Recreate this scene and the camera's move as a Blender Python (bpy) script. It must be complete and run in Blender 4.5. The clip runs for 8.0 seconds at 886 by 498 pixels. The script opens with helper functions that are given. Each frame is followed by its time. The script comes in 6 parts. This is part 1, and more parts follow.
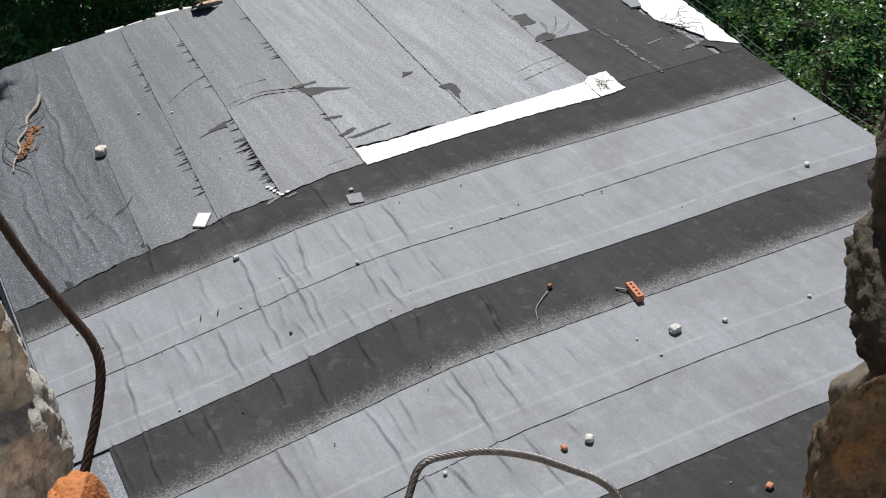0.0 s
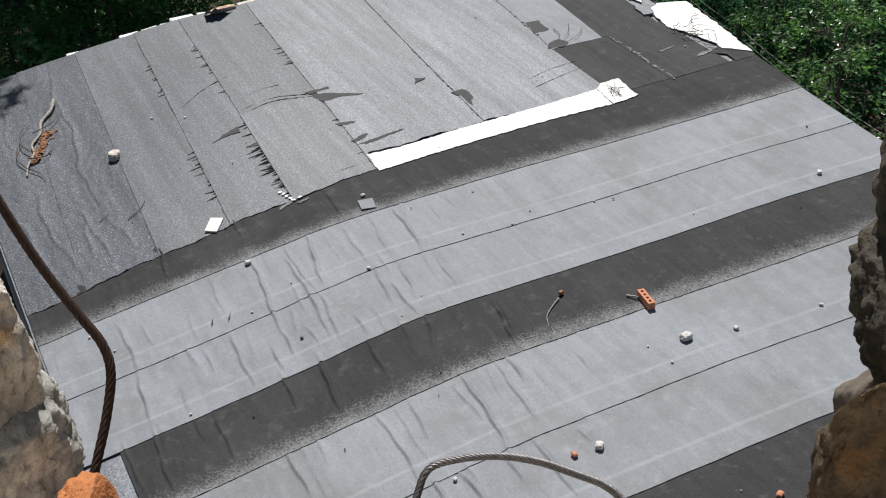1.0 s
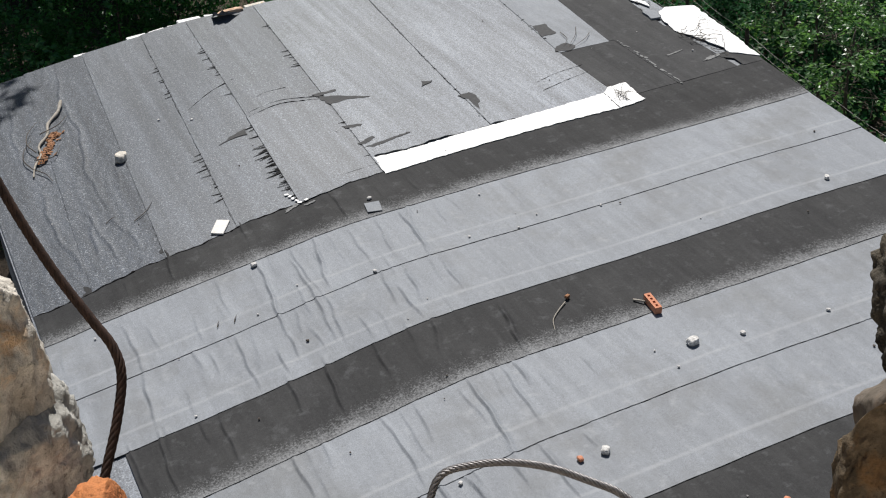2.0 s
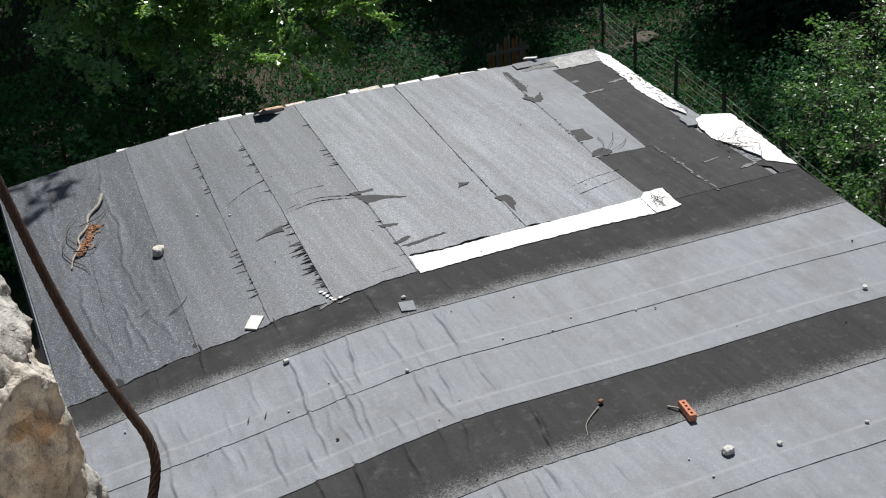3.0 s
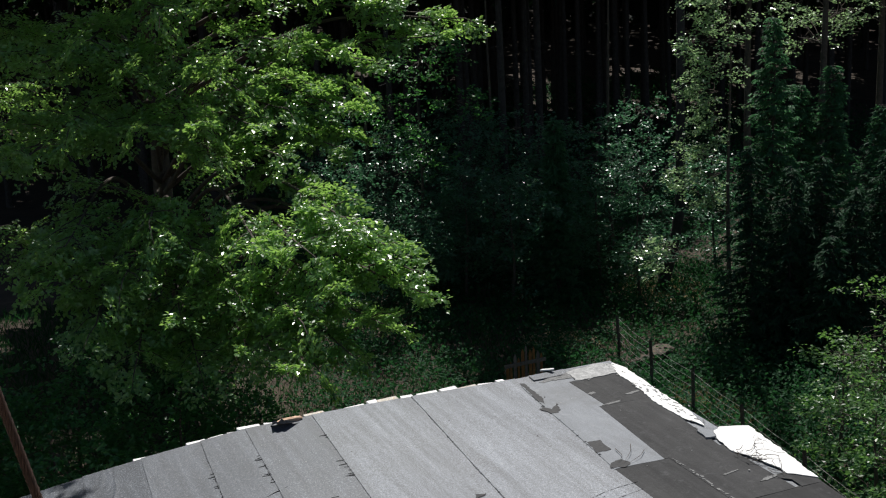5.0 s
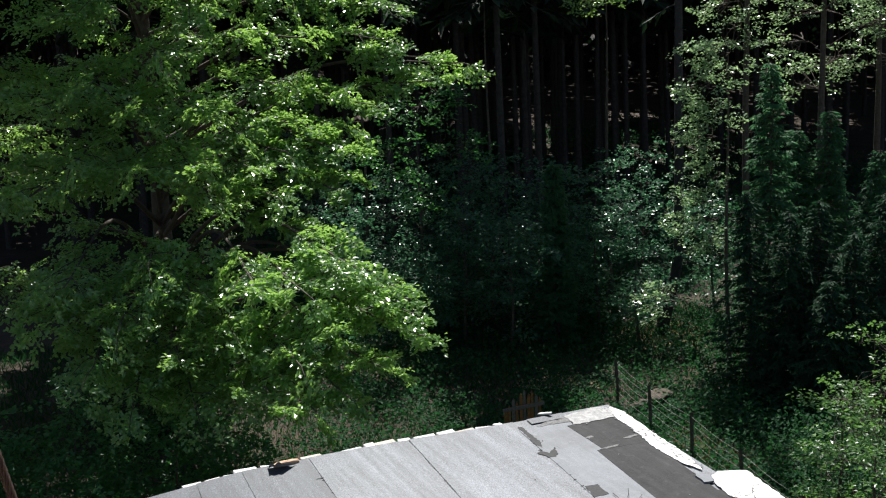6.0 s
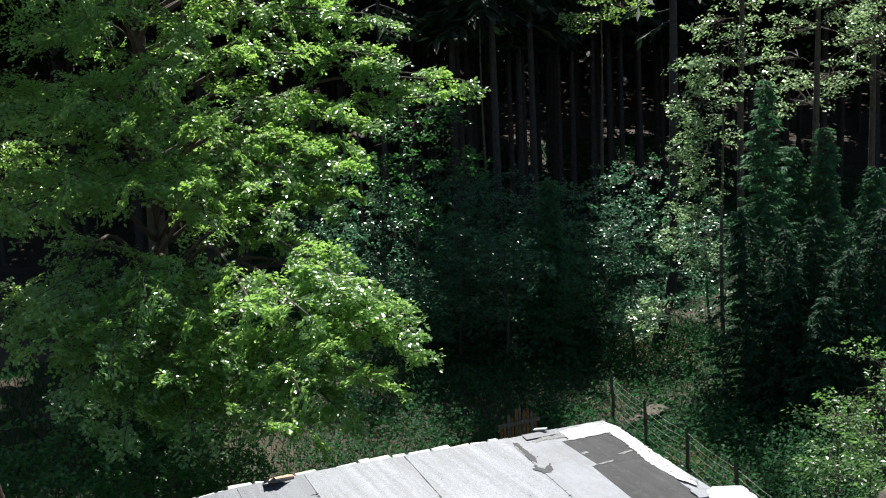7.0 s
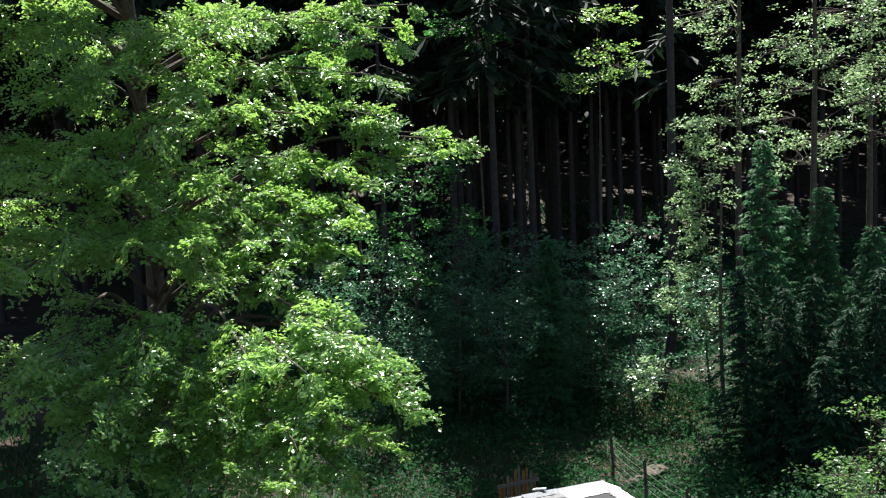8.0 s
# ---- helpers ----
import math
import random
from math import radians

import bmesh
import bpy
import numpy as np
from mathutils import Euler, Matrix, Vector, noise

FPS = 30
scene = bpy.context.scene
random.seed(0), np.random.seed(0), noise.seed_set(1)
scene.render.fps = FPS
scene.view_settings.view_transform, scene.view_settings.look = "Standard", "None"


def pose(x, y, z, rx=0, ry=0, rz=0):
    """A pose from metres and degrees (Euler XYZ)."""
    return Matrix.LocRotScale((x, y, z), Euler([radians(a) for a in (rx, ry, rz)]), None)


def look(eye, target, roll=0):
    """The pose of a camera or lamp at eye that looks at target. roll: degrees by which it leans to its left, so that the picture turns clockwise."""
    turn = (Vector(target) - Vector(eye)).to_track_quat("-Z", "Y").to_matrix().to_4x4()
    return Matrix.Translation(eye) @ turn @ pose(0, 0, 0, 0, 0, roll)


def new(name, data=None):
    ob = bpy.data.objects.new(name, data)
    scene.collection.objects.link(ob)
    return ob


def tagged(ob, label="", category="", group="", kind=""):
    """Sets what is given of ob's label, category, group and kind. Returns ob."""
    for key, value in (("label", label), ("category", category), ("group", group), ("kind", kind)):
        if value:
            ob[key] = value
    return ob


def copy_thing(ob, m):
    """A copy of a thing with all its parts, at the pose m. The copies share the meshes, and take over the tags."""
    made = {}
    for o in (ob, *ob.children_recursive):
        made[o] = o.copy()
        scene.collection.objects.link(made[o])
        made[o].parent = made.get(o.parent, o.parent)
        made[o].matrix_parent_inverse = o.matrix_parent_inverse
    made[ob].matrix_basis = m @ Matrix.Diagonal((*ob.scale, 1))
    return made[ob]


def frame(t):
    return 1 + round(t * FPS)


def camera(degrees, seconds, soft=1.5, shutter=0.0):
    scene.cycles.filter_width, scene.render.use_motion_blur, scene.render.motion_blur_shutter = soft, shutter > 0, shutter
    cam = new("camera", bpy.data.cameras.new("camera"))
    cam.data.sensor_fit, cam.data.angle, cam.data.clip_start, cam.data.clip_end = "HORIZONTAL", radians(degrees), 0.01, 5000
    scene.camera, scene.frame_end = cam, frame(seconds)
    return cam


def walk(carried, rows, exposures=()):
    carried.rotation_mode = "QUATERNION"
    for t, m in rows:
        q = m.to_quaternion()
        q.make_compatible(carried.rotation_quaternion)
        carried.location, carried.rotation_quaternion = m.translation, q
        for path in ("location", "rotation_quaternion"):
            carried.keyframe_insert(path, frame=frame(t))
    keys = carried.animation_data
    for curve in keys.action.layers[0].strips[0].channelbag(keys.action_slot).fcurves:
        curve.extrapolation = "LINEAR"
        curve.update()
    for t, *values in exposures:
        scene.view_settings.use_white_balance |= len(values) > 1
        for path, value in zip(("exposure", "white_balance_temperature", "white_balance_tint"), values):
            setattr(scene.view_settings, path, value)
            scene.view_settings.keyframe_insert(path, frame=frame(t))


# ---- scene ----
cam = camera(38.7, 8.0, 1.15)
PATH = [
    (0, (-4.76, -10.008, 6.164), (-4.053, -8.472, 5.097), -3.6),
    (0.2, (-4.7596, -10.0108, 6.166), (-4.0569, -8.4691, 5.1032), -3.64),
    (0.5, (-4.759, -10.015, 6.169), (-4.063, -8.468, 5.11), -3.6),
    (1, (-4.76, -10.018, 6.169), (-4.067, -8.469, 5.111), -3.6),
    (1.2, (-4.7605, -10.0149, 6.1677), (-4.0672, -8.4659, 5.1094), -3.58),
    (2.3, (-4.7635, -9.9981, 6.1603), (-4.0866, -8.4333, 5.1147), -3.31),
    (2.5, (-4.764, -9.995, 6.159), (-4.096, -8.417, 5.126), -3.2),
    (2.7, (-4.7652, -9.9918, 6.1558), (-4.0993, -8.3913, 5.1583), -3.11),
    (2.9, (-4.7664, -9.9886, 6.1526), (-4.0925, -8.3563, 5.2138), -2.95),
    (3, (-4.767, -9.987, 6.151), (-4.089, -8.341, 5.239), -2.8),
    (3.3, (-4.77, -10.0116, 6.1558), (-4.0824, -8.3185, 5.3431), -2.74),
    (3.5, (-4.772, -10.028, 6.159), (-4.076, -8.309, 5.409), -2.7),
    (3.8, (-4.775, -10.0442, 6.162), (-4.0735, -8.3079, 5.4597), -2.66),
    (4, (-4.777, -10.055, 6.164), (-4.069, -8.307, 5.498), -2.6),
    (4.2, (-4.7778, -10.0626, 6.1644), (-4.0608, -8.3022, 5.5423), -2.7),
    (4.5, (-4.779, -10.074, 6.165), (-4.052, -8.292, 5.62), -2.6),
    (4.8, (-4.782, -10.0788, 6.1644), (-4.0474, -8.2841, 5.6751), -2.53),
    (5, (-4.784, -10.082, 6.164), (-4.048, -8.277, 5.714), -2.6),
    (5.2, (-4.7825, -10.0913, 6.1627), (-4.0456, -8.2795, 5.7454), -2.56),
    (6.3, (-4.7745, -10.1427, 6.1553), (-4.0293, -8.3256, 5.777), -2.34),
    (6.5, (-4.773, -10.152, 6.154), (-4.027, -8.336, 5.78), -2.4),
    (7, (-4.774, -10.154, 6.152), (-4.021, -8.335, 5.795), -2.3),
    (7.3, (-4.774, -10.1492, 6.1478), (-4.0153, -8.3295, 5.8117), -2.29),
    (7.5, (-4.774, -10.146, 6.145), (-4.013, -8.323, 5.829), -2.3),
    (7.7, (-4.7736, -10.152, 6.1406), (-4.0132, -8.3253, 5.8488), -2.24),
    (8, (-4.773, -10.161, 6.134), (-4.01, -8.331, 5.87), -2.2),
]
walk(cam, [(t, look(e, a, r)) for t, e, a, r in PATH],
     exposures=[(0, 0.04), (2.5, 0.04), (3.5, 0.0), (4.2, -0.1), (5.2, -0.1), (6.3, 0.72), (7, 0.9), (8, 1.25)])

# ---- world and sun ----
SUN_AZ, SUN_EL = radians(24), radians(56)      # azimuth from +Y towards +X
world = bpy.data.worlds.new("sky")
scene.world = world
world.use_nodes = True
wn = world.node_tree
sky = wn.nodes.new("ShaderNodeTexSky")
sky.sky_type, sky.sun_disc = "NISHITA", False
sky.sun_elevation, sky.sun_rotation = SUN_EL, SUN_AZ
wn.links.new(sky.outputs[0], wn.nodes["Background"].inputs[0])
wn.nodes["Background"].inputs[1].default_value = 0.052
sun_dir = Vector((math.sin(SUN_AZ) * math.cos(SUN_EL), math.cos(SUN_AZ) * math.cos(SUN_EL), math.sin(SUN_EL)))
lamp = bpy.data.lights.new("sun", "SUN")
lamp.energy, lamp.angle, lamp.color = 5.0, radians(0.53), (1.0, 0.97, 0.93)
sun = new("sun", lamp)
sun.matrix_world = look(sun_dir * 60, (0, 0, 0))


# ---- small helpers ----
def mesh_of(name, verts, faces, mat, smooth=False):
    me = bpy.data.meshes.new(name)
    verts, faces = np.asarray(verts, dtype=np.float32), np.asarray(faces, dtype=np.int32)
    k = faces.shape[1]
    me.vertices.add(len(verts)), me.loops.add(faces.size), me.polygons.add(len(faces))
    me.vertices.foreach_set("co", verts.ravel())
    me.loops.foreach_set("vertex_index", faces.ravel())
    me.polygons.foreach_set("loop_start", np.arange(0, faces.size, k, dtype=np.int32))
    me.polygons.foreach_set("use_smooth", np.full(len(faces), smooth))
    me.update(calc_edges=True)
    me.materials.append(mat)
    return me


def part_data(name, data, parent=None, label=""):
    ob = new(name, data)
    ob.parent = parent
    return tagged(ob, label)


def part(name, bm, mat, parent=None, label="", smooth=False):
    me = bpy.data.meshes.new(name)
    bm.to_mesh(me), bm.free()
    if smooth:
        me.polygons.foreach_set("use_smooth", np.full(len(me.polygons), True))
    me.materials.append(mat)
    return part_data(name, me, parent, label)


def thing(name, label, category, group="", at=(0, 0, 0), kind=""):
    ob = new(name)
    ob.location = at
    ob.empty_display_size = 0.1
    return tagged(ob, label, category, group, kind)


def box(bm, x0, x1, y0, y1, z0, z1, m=None):
    vs = [bm.verts.new((x, y, z)) for z in (z0, z1) for x, y in ((x0, y0), (x1, y0), (x1, y1), (x0, y1))]
    if m is not None:
        for v in vs:
            v.co = m @ v.co
    for f in ((3, 2, 1, 0), (4, 5, 6, 7), (0, 1, 5, 4), (1, 2, 6, 5), (2, 3, 7, 6), (3, 0, 4, 7)):
        bm.faces.new([vs[i] for i in f])
    return bm


def tube_arrays(pts, radii, sides=7):
    """Vertices and quads of a tube along pts."""
    pts = np.asarray(pts, float)
    n = len(pts)
    d = np.gradient(pts, axis=0)
    d /= np.linalg.norm(d, axis=1)[:, None] + 1e-9
    ref = np.array((0.31, 0.22, 0.92)) if abs(d[0][2]) < 0.8 else np.array((1.0, 0.2, 0.0))
    a = np.cross(d, ref)
    a /= np.linalg.norm(a, axis=1)[:, None] + 1e-9
    b = np.cross(d, a)
    ang = np.linspace(0, 2 * np.pi, sides, endpoint=False)
    r = np.asarray(radii, float)[:, None, None]
    v = pts[:, None, :] + r * (np.cos(ang)[None, :, None] * a[:, None, :] + np.sin(ang)[None, :, None] * b[:, None, :])
    i, k = np.meshgrid(np.arange(n - 1), np.arange(sides), indexing="ij")
    k2 = (k + 1) % sides
    f = np.stack([i * sides + k, i * sides + k2, (i + 1) * sides + k2, (i + 1) * sides + k], -1).reshape(-1, 4)
    return v.reshape(-1, 3), f


def joined(tubes):
    vs, fs, off = [], [], 0
    for v, f in tubes:
        vs.append(v), fs.append(f + off)
        off += len(v)
    return np.concatenate(vs), np.concatenate(fs)


def smooth_line(pts, n):
    """A rounded line of n points through pts (Catmull-Rom)."""
    p = np.asarray(pts, float)
    p = np.vstack([2 * p[0] - p[1], p, 2 * p[-1] - p[-2]])
    out = []
    for s in np.linspace(0, len(p) - 3 - 1e-6, n):
        i = int(s)
        t = s - i
        a, b, c, d = p[i:i + 4]
        out.append(0.5 * (2 * b + (c - a) * t + (2 * a - 5 * b + 4 * c - d) * t ** 2 + (3 * b - a - 3 * c + d) * t ** 3))
    return np.array(out)


# ---- materials ----
def material(name):
    m = bpy.data.materials.new(name)
    m.use_nodes = True
    return m, m.node_tree.nodes, m.node_tree.links, m.node_tree.nodes["Principled BSDF"]


def node(nt, kind, **kw):
    n = nt.nodes.new(kind)
    for k, v in kw.items():
        if k in n.inputs:
            n.inputs[k].default_value = v
    return n


def noise_of(nt, coord, scale, detail=4, rough=0.6):
    n = node(nt, "ShaderNodeTexNoise", Scale=scale, Detail=detail, Roughness=rough)
    nt.links.new(coord, n.inputs["Vector"])
    return n.outputs["Fac"]


def ramp(nt, fac, stops):
    r = nt.nodes.new("ShaderNodeValToRGB")
    e = r.color_ramp.elements
    while len(e) < len(stops):
        e.new(0.5)
    for el, (p, c) in zip(e, stops):
        el.position = p
        el.color = (*c, 1) if len(c) == 3 else c
    nt.links.new(fac, r.inputs[0])
    return r.outputs[0]


def mixc(nt, fac, a, b, mode="MIX"):
    m = nt.nodes.new("ShaderNodeMix")
    m.data_type, m.blend_type = "RGBA", mode
    for s, v in ((m.inputs[0], fac), (m.inputs[6], a), (m.inputs[7], b)):
        if isinstance(v, (int, float)):
            s.default_value = v
        elif isinstance(v, tuple):
            s.default_value = (*v, 1)
        else:
            nt.links.new(v, s)
    return m.outputs[2]


def calc(nt, op, a, b=0.0, c=0.0):
    m = nt.nodes.new("ShaderNodeMath")
    m.operation = op
    for s, v in zip(m.inputs, (a, b, c)):
        if isinstance(v, (int, float)):
            s.default_value = v
        else:
            nt.links.new(v, s)
    return m.outputs[0]


def bumped(nt, bsdf, height, strength, dist):
    b = node(nt, "ShaderNodeBump", Strength=strength, Distance=dist)
    nt.links.new(height, b.inputs["Height"])
    nt.links.new(b.outputs[0], bsdf.inputs["Normal"])


def stone_mat(name, dark, light, rust, scale, rust_at=0.62, bump=0.02, wear=0.6):
    """Weathered stone: pale and dark mottling, lichen spots, rusty streaks and pits."""
    m, N, L, P = material(name)
    nt = m.node_tree
    co = N.new("ShaderNodeTexCoord").outputs["Object"]
    big, mid, fine = noise_of(nt, co, scale, 6, 0.65), noise_of(nt, co, scale * 3.3, 5, 0.7), noise_of(nt, co, scale * 12, 4, 0.7)
    col = mixc(nt, ramp(nt, big, [(0.36, (0, 0, 0)), (0.6, (1, 1, 1))]), dark, light)
    rn = noise_of(nt, co, scale * 0.8 + 1.7, 4, 0.6)
    col = mixc(nt, ramp(nt, rn, [(rust_at, (0, 0, 0)), (rust_at + 0.1, (0.85, 0.85, 0.85))]), col, rust)
    grey = tuple(0.8 * (a + b) / 2 for a, b in zip(dark, light))
    col = mixc(nt, ramp(nt, mid, [(0.5, (0, 0, 0)), (0.62, (0.8, 0.8, 0.8))]), col, grey)
    pits = ramp(nt, noise_of(nt, co, scale * 5.1 + 3, 5, 0.75), [(0.6, (0, 0, 0)), (0.7, (1, 1, 1))])
    col = mixc(nt, calc(nt, "MULTIPLY", pits, wear), col, tuple(c * 0.35 for c in dark))
    col = mixc(nt, 0.5, col, ramp(nt, fine, [(0.3, (0.5, 0.5, 0.5)), (0.7, (1.1, 1.1, 1.1))]), "MULTIPLY")
    L.new(col, P.inputs["Base Color"])
    P.inputs["Roughness"].default_value = 0.9
    h = calc(nt, "ADD", big, calc(nt, "MULTIPLY", mid, 0.5))
    h = calc(nt, "ADD", h, calc(nt, "MULTIPLY", fine, 0.2))
    bumped(nt, P, calc(nt, "SUBTRACT", h, calc(nt, "MULTIPLY", pits, 0.3)), 1.0, bump)
    return m


def felt_mat(name, base, dark_share, line_at=None, grain=700.0, gloss=0.45, streak=0.5, speckle_low=None, spec=0.25, vary=0.12, coarse=0.35, dirt=0.0, grit=0.0):
    """Bitumen felt. UV is metres along the sheet and metres from its near edge."""
    m, N, L, P = material(name)
    nt = m.node_tree
    uv = N.new("ShaderNodeUVMap").outputs[0]
    sep = N.new("ShaderNodeSeparateXYZ")
    L.new(uv, sep.inputs[0])
    co = N.new("ShaderNodeTexCoord").outputs["Object"]
    mp = N.new("ShaderNodeMapping")
    mp.inputs["Scale"].default_value = (5.0, 0.7, 1.0)
    L.new(co, mp.inputs[0])
    st = noise_of(nt, mp.outputs[0], 1.3, 5, 0.6)
    cloud = noise_of(nt, co, 1.1, 5, 0.6)
    fine = noise_of(nt, co, grain, 2, 0.8)
    mid = noise_of(nt, co, 35.0, 4, 0.7)
    k = calc(nt, "MULTIPLY_ADD", calc(nt, "SUBTRACT", st, 0.5), streak, 1.0)
    k = calc(nt, "MULTIPLY", k, calc(nt, "MULTIPLY_ADD", calc(nt, "SUBTRACT", cloud, 0.5), 0.5, 1.0))
    k = calc(nt, "MULTIPLY", k, calc(nt, "MULTIPLY_ADD", calc(nt, "SUBTRACT", fine, 0.5), dark_share, 1.0))
    k = calc(nt, "MULTIPLY", k, calc(nt, "MULTIPLY_ADD", calc(nt, "SUBTRACT", mid, 0.5), coarse, 1.0))
    mp2 = N.new("ShaderNodeMapping")
    mp2.inputs["Scale"].default_value = (14.0, 1.1, 1.0)
    L.new(co, mp2.inputs[0])
    k = calc(nt, "MULTIPLY", k, calc(nt, "MULTIPLY_ADD", calc(nt, "SUBTRACT", noise_of(nt, mp2.outputs[0], 1.0, 4, 0.7), 0.5), streak * 0.7, 1.0))
    tone = N.new("ShaderNodeObjectInfo").outputs["Random"]
    k = calc(nt, "MULTIPLY", k, calc(nt, "MULTIPLY_ADD", calc(nt, "SUBTRACT", tone, 0.5), vary, 1.0))
    comb = N.new("ShaderNodeCombineColor")
    for s in comb.inputs:
        L.new(k, s)
    col = mixc(nt, 1.0, base, comb.outputs[0], "MULTIPLY")
    if grit:                          # single mineral grains, pale and dark, and long weather stripes down the sheet
        g1 = noise_of(nt, co, 62.0, 1, 0.5)
        g2 = noise_of(nt, co, 47.0, 1, 0.5)
        col = mixc(nt, calc(nt, "MULTIPLY", ramp(nt, g1, [(0.58, (0, 0, 0)), (0.7, (1, 1, 1))]), grit), col, (0.4, 0.42, 0.45))
        col = mixc(nt, calc(nt, "MULTIPLY", ramp(nt, g2, [(0.6, (0, 0, 0)), (0.72, (1, 1, 1))]), grit), col, (0.03, 0.03, 0.035))
        mp3 = N.new("ShaderNodeMapping")
        mp3.inputs["Scale"].default_value = (6.5, 0.22, 1.0)
        mp3.inputs["Rotation"].default_value = (0, 0, 0.08)
        L.new(co, mp3.inputs[0])
        stripe = ramp(nt, noise_of(nt, mp3.outputs[0], 1.0, 3, 0.55), [(0.4, (0.84, 0.84, 0.84)), (0.62, (1.14, 1.14, 1.14))])
        col = mixc(nt, 1.0, col, stripe, "MULTIPLY")
    if dirt:                          # dried dirt and brownish washes
        dn = noise_of(nt, co, 0.9, 7, 0.72)
        col = mixc(nt, calc(nt, "MULTIPLY", ramp(nt, dn, [(0.48, (0, 0, 0)), (0.66, (1, 1, 1))]), dirt), col, (0.15, 0.15, 0.145))
        pn = noise_of(nt, co, 7.0, 5, 0.7)
        col = mixc(nt, calc(nt, "MULTIPLY", ramp(nt, pn, [(0.56, (0, 0, 0)), (0.72, (1, 1, 1))]), dirt), col, (0.34, 0.35, 0.36))
    if speckle_low is not None:       # pale grit left along the near edge of a bare bitumen sheet
        lo, hi, pale = speckle_low
        edge = calc(nt, "ADD", sep.outputs[1], calc(nt, "MULTIPLY", calc(nt, "SUBTRACT", noise_of(nt, co, 3.0, 6, 0.7), 0.5), 0.35))
        mr = node(nt, "ShaderNodeMapRange")
        L.new(edge, mr.inputs[0])
        mr.inputs[1].default_value, mr.inputs[2].default_value = hi, lo
        grit = calc(nt, "MULTIPLY_ADD", calc(nt, "SUBTRACT", noise_of(nt, co, 55.0, 5, 0.85), 0.5), 1.9, calc(nt, "MULTIPLY", mr.outputs[0], 1.25))
        grit = calc(nt, "MULTIPLY", ramp(nt, grit, [(0.5, (0, 0, 0)), (1.0, (1, 1, 1))]), 0.85)
        col = mixc(nt, grit, col, pale)
    if line_at is not None:           # chalk-pale line left by the next sheet's old edge
        d = calc(nt, "ABSOLUTE", calc(nt, "SUBTRACT", sep.outputs[1], calc(nt, "MULTIPLY_ADD", calc(nt, "SUBTRACT", cloud, 0.5), 0.03, line_at)))
        ln = node(nt, "ShaderNodeMapRange")
        L.new(d, ln.inputs[0])
        ln.interpolation_type = "SMOOTHSTEP"
        ln.inputs[1].default_value, ln.inputs[2].default_value, ln.inputs[3].default_value, ln.inputs[4].default_value = 0.004, 0.03, 1.0, 0.0
        worn = calc(nt, "MULTIPLY", ln.outputs[0], calc(nt, "MULTIPLY", ramp(nt, noise_of(nt, co, 2.3, 6, 0.75), [(0.3, (0.1, 0.1, 0.1)), (0.7, (1, 1, 1))]), 0.55))
        col = mixc(nt, worn, col, (0.38, 0.39, 0.4))
    L.new(col, P.inputs["Base Color"])
    L.new(calc(nt, "MULTIPLY_ADD", cloud, 0.25, gloss), P.inputs["Roughness"])
    P.inputs["Specular IOR Level"].default_value = spec
    bumped(nt, P, calc(nt, "ADD", mid, calc(nt, "MULTIPLY", fine, 0.5)), 0.35, 0.006)
    return m


def leaf_mat(name, a, b, trans, through_share=0.45, rough=0.38, spec=0.5):
    m, N, L, P = material(name)
    nt = m.node_tree
    rnd = N.new("ShaderNodeNewGeometry").outputs["Random Per Island"]
    col = mixc(nt, rnd, a, b)
    L.new(col, P.inputs["Base Color"])
    P.inputs["Roughness"].default_value = rough
    P.inputs["Specular IOR Level"].default_value = spec
    tr = N.new("ShaderNodeBsdfTranslucent")
    L.new(mixc(nt, 0.75, col, trans), tr.inputs[0])
    mix = N.new("ShaderNodeMixShader")
    mix.inputs[0].default_value = through_share
    out = N["Material Output"]
    L.new(P.outputs[0], mix.inputs[1]), L.new(tr.outputs[0], mix.inputs[2])
    L.new(mix.outputs[0], out.inputs[0])
    return m


def plain_mat(name, a, b, scale, rough=0.8, metal=0.0, bump=0.0):
    m, N, L, P = material(name)
    nt = m.node_tree
    co = N.new("ShaderNodeTexCoord").outputs["Object"]
    n1 = noise_of(nt, co, scale, 5, 0.65)
    n2 = noise_of(nt, co, scale * 7, 4, 0.7)
    f = calc(nt, "MULTIPLY_ADD", n2, 0.4, calc(nt, "MULTIPLY", n1, 0.6))
    L.new(ramp(nt, f, [(0.35, a), (0.65, b)]), P.inputs["Base Color"])
    P.inputs["Roughness"].default_value, P.inputs["Metallic"].default_value = rough, metal
    if bump:
        bumped(nt, P, f, 0.8, bump)
    return m


M_SMOOTH = felt_mat("grey_felt", (0.236, 0.25, 0.27), 1.5, 0.235, 160, 0.5, 0.5, None, 0.25, 0.12, 0.4, 0.5)
M_DARK = felt_mat("bare_bitumen", (0.034, 0.0338, 0.0345), 1.2, None, 160, 0.6, 1.0, (-0.2, 0.42, (0.3, 0.305, 0.31)), 0.15, 0.12, 0.8, 0.12)
M_DARK2 = felt_mat("bare_bitumen_plain", (0.045, 0.045, 0.046), 1.2, None, 160, 0.6, 1.0, None, 0.15, 0.12, 0.8, 0.12)
M_SLATE = felt_mat("slate_felt", (0.153, 0.168, 0.192), 3.6, None, 90, 0.42, 1.0, None, 0.65, 0.06, 1.2, grit=0.6)
M_SLATE_PATCH = felt_mat("newer_slate_felt", (0.11, 0.122, 0.142), 3.6, None, 90, 0.42, 0.8, None, 0.65, 0.06, 1.2, grit=0.5)
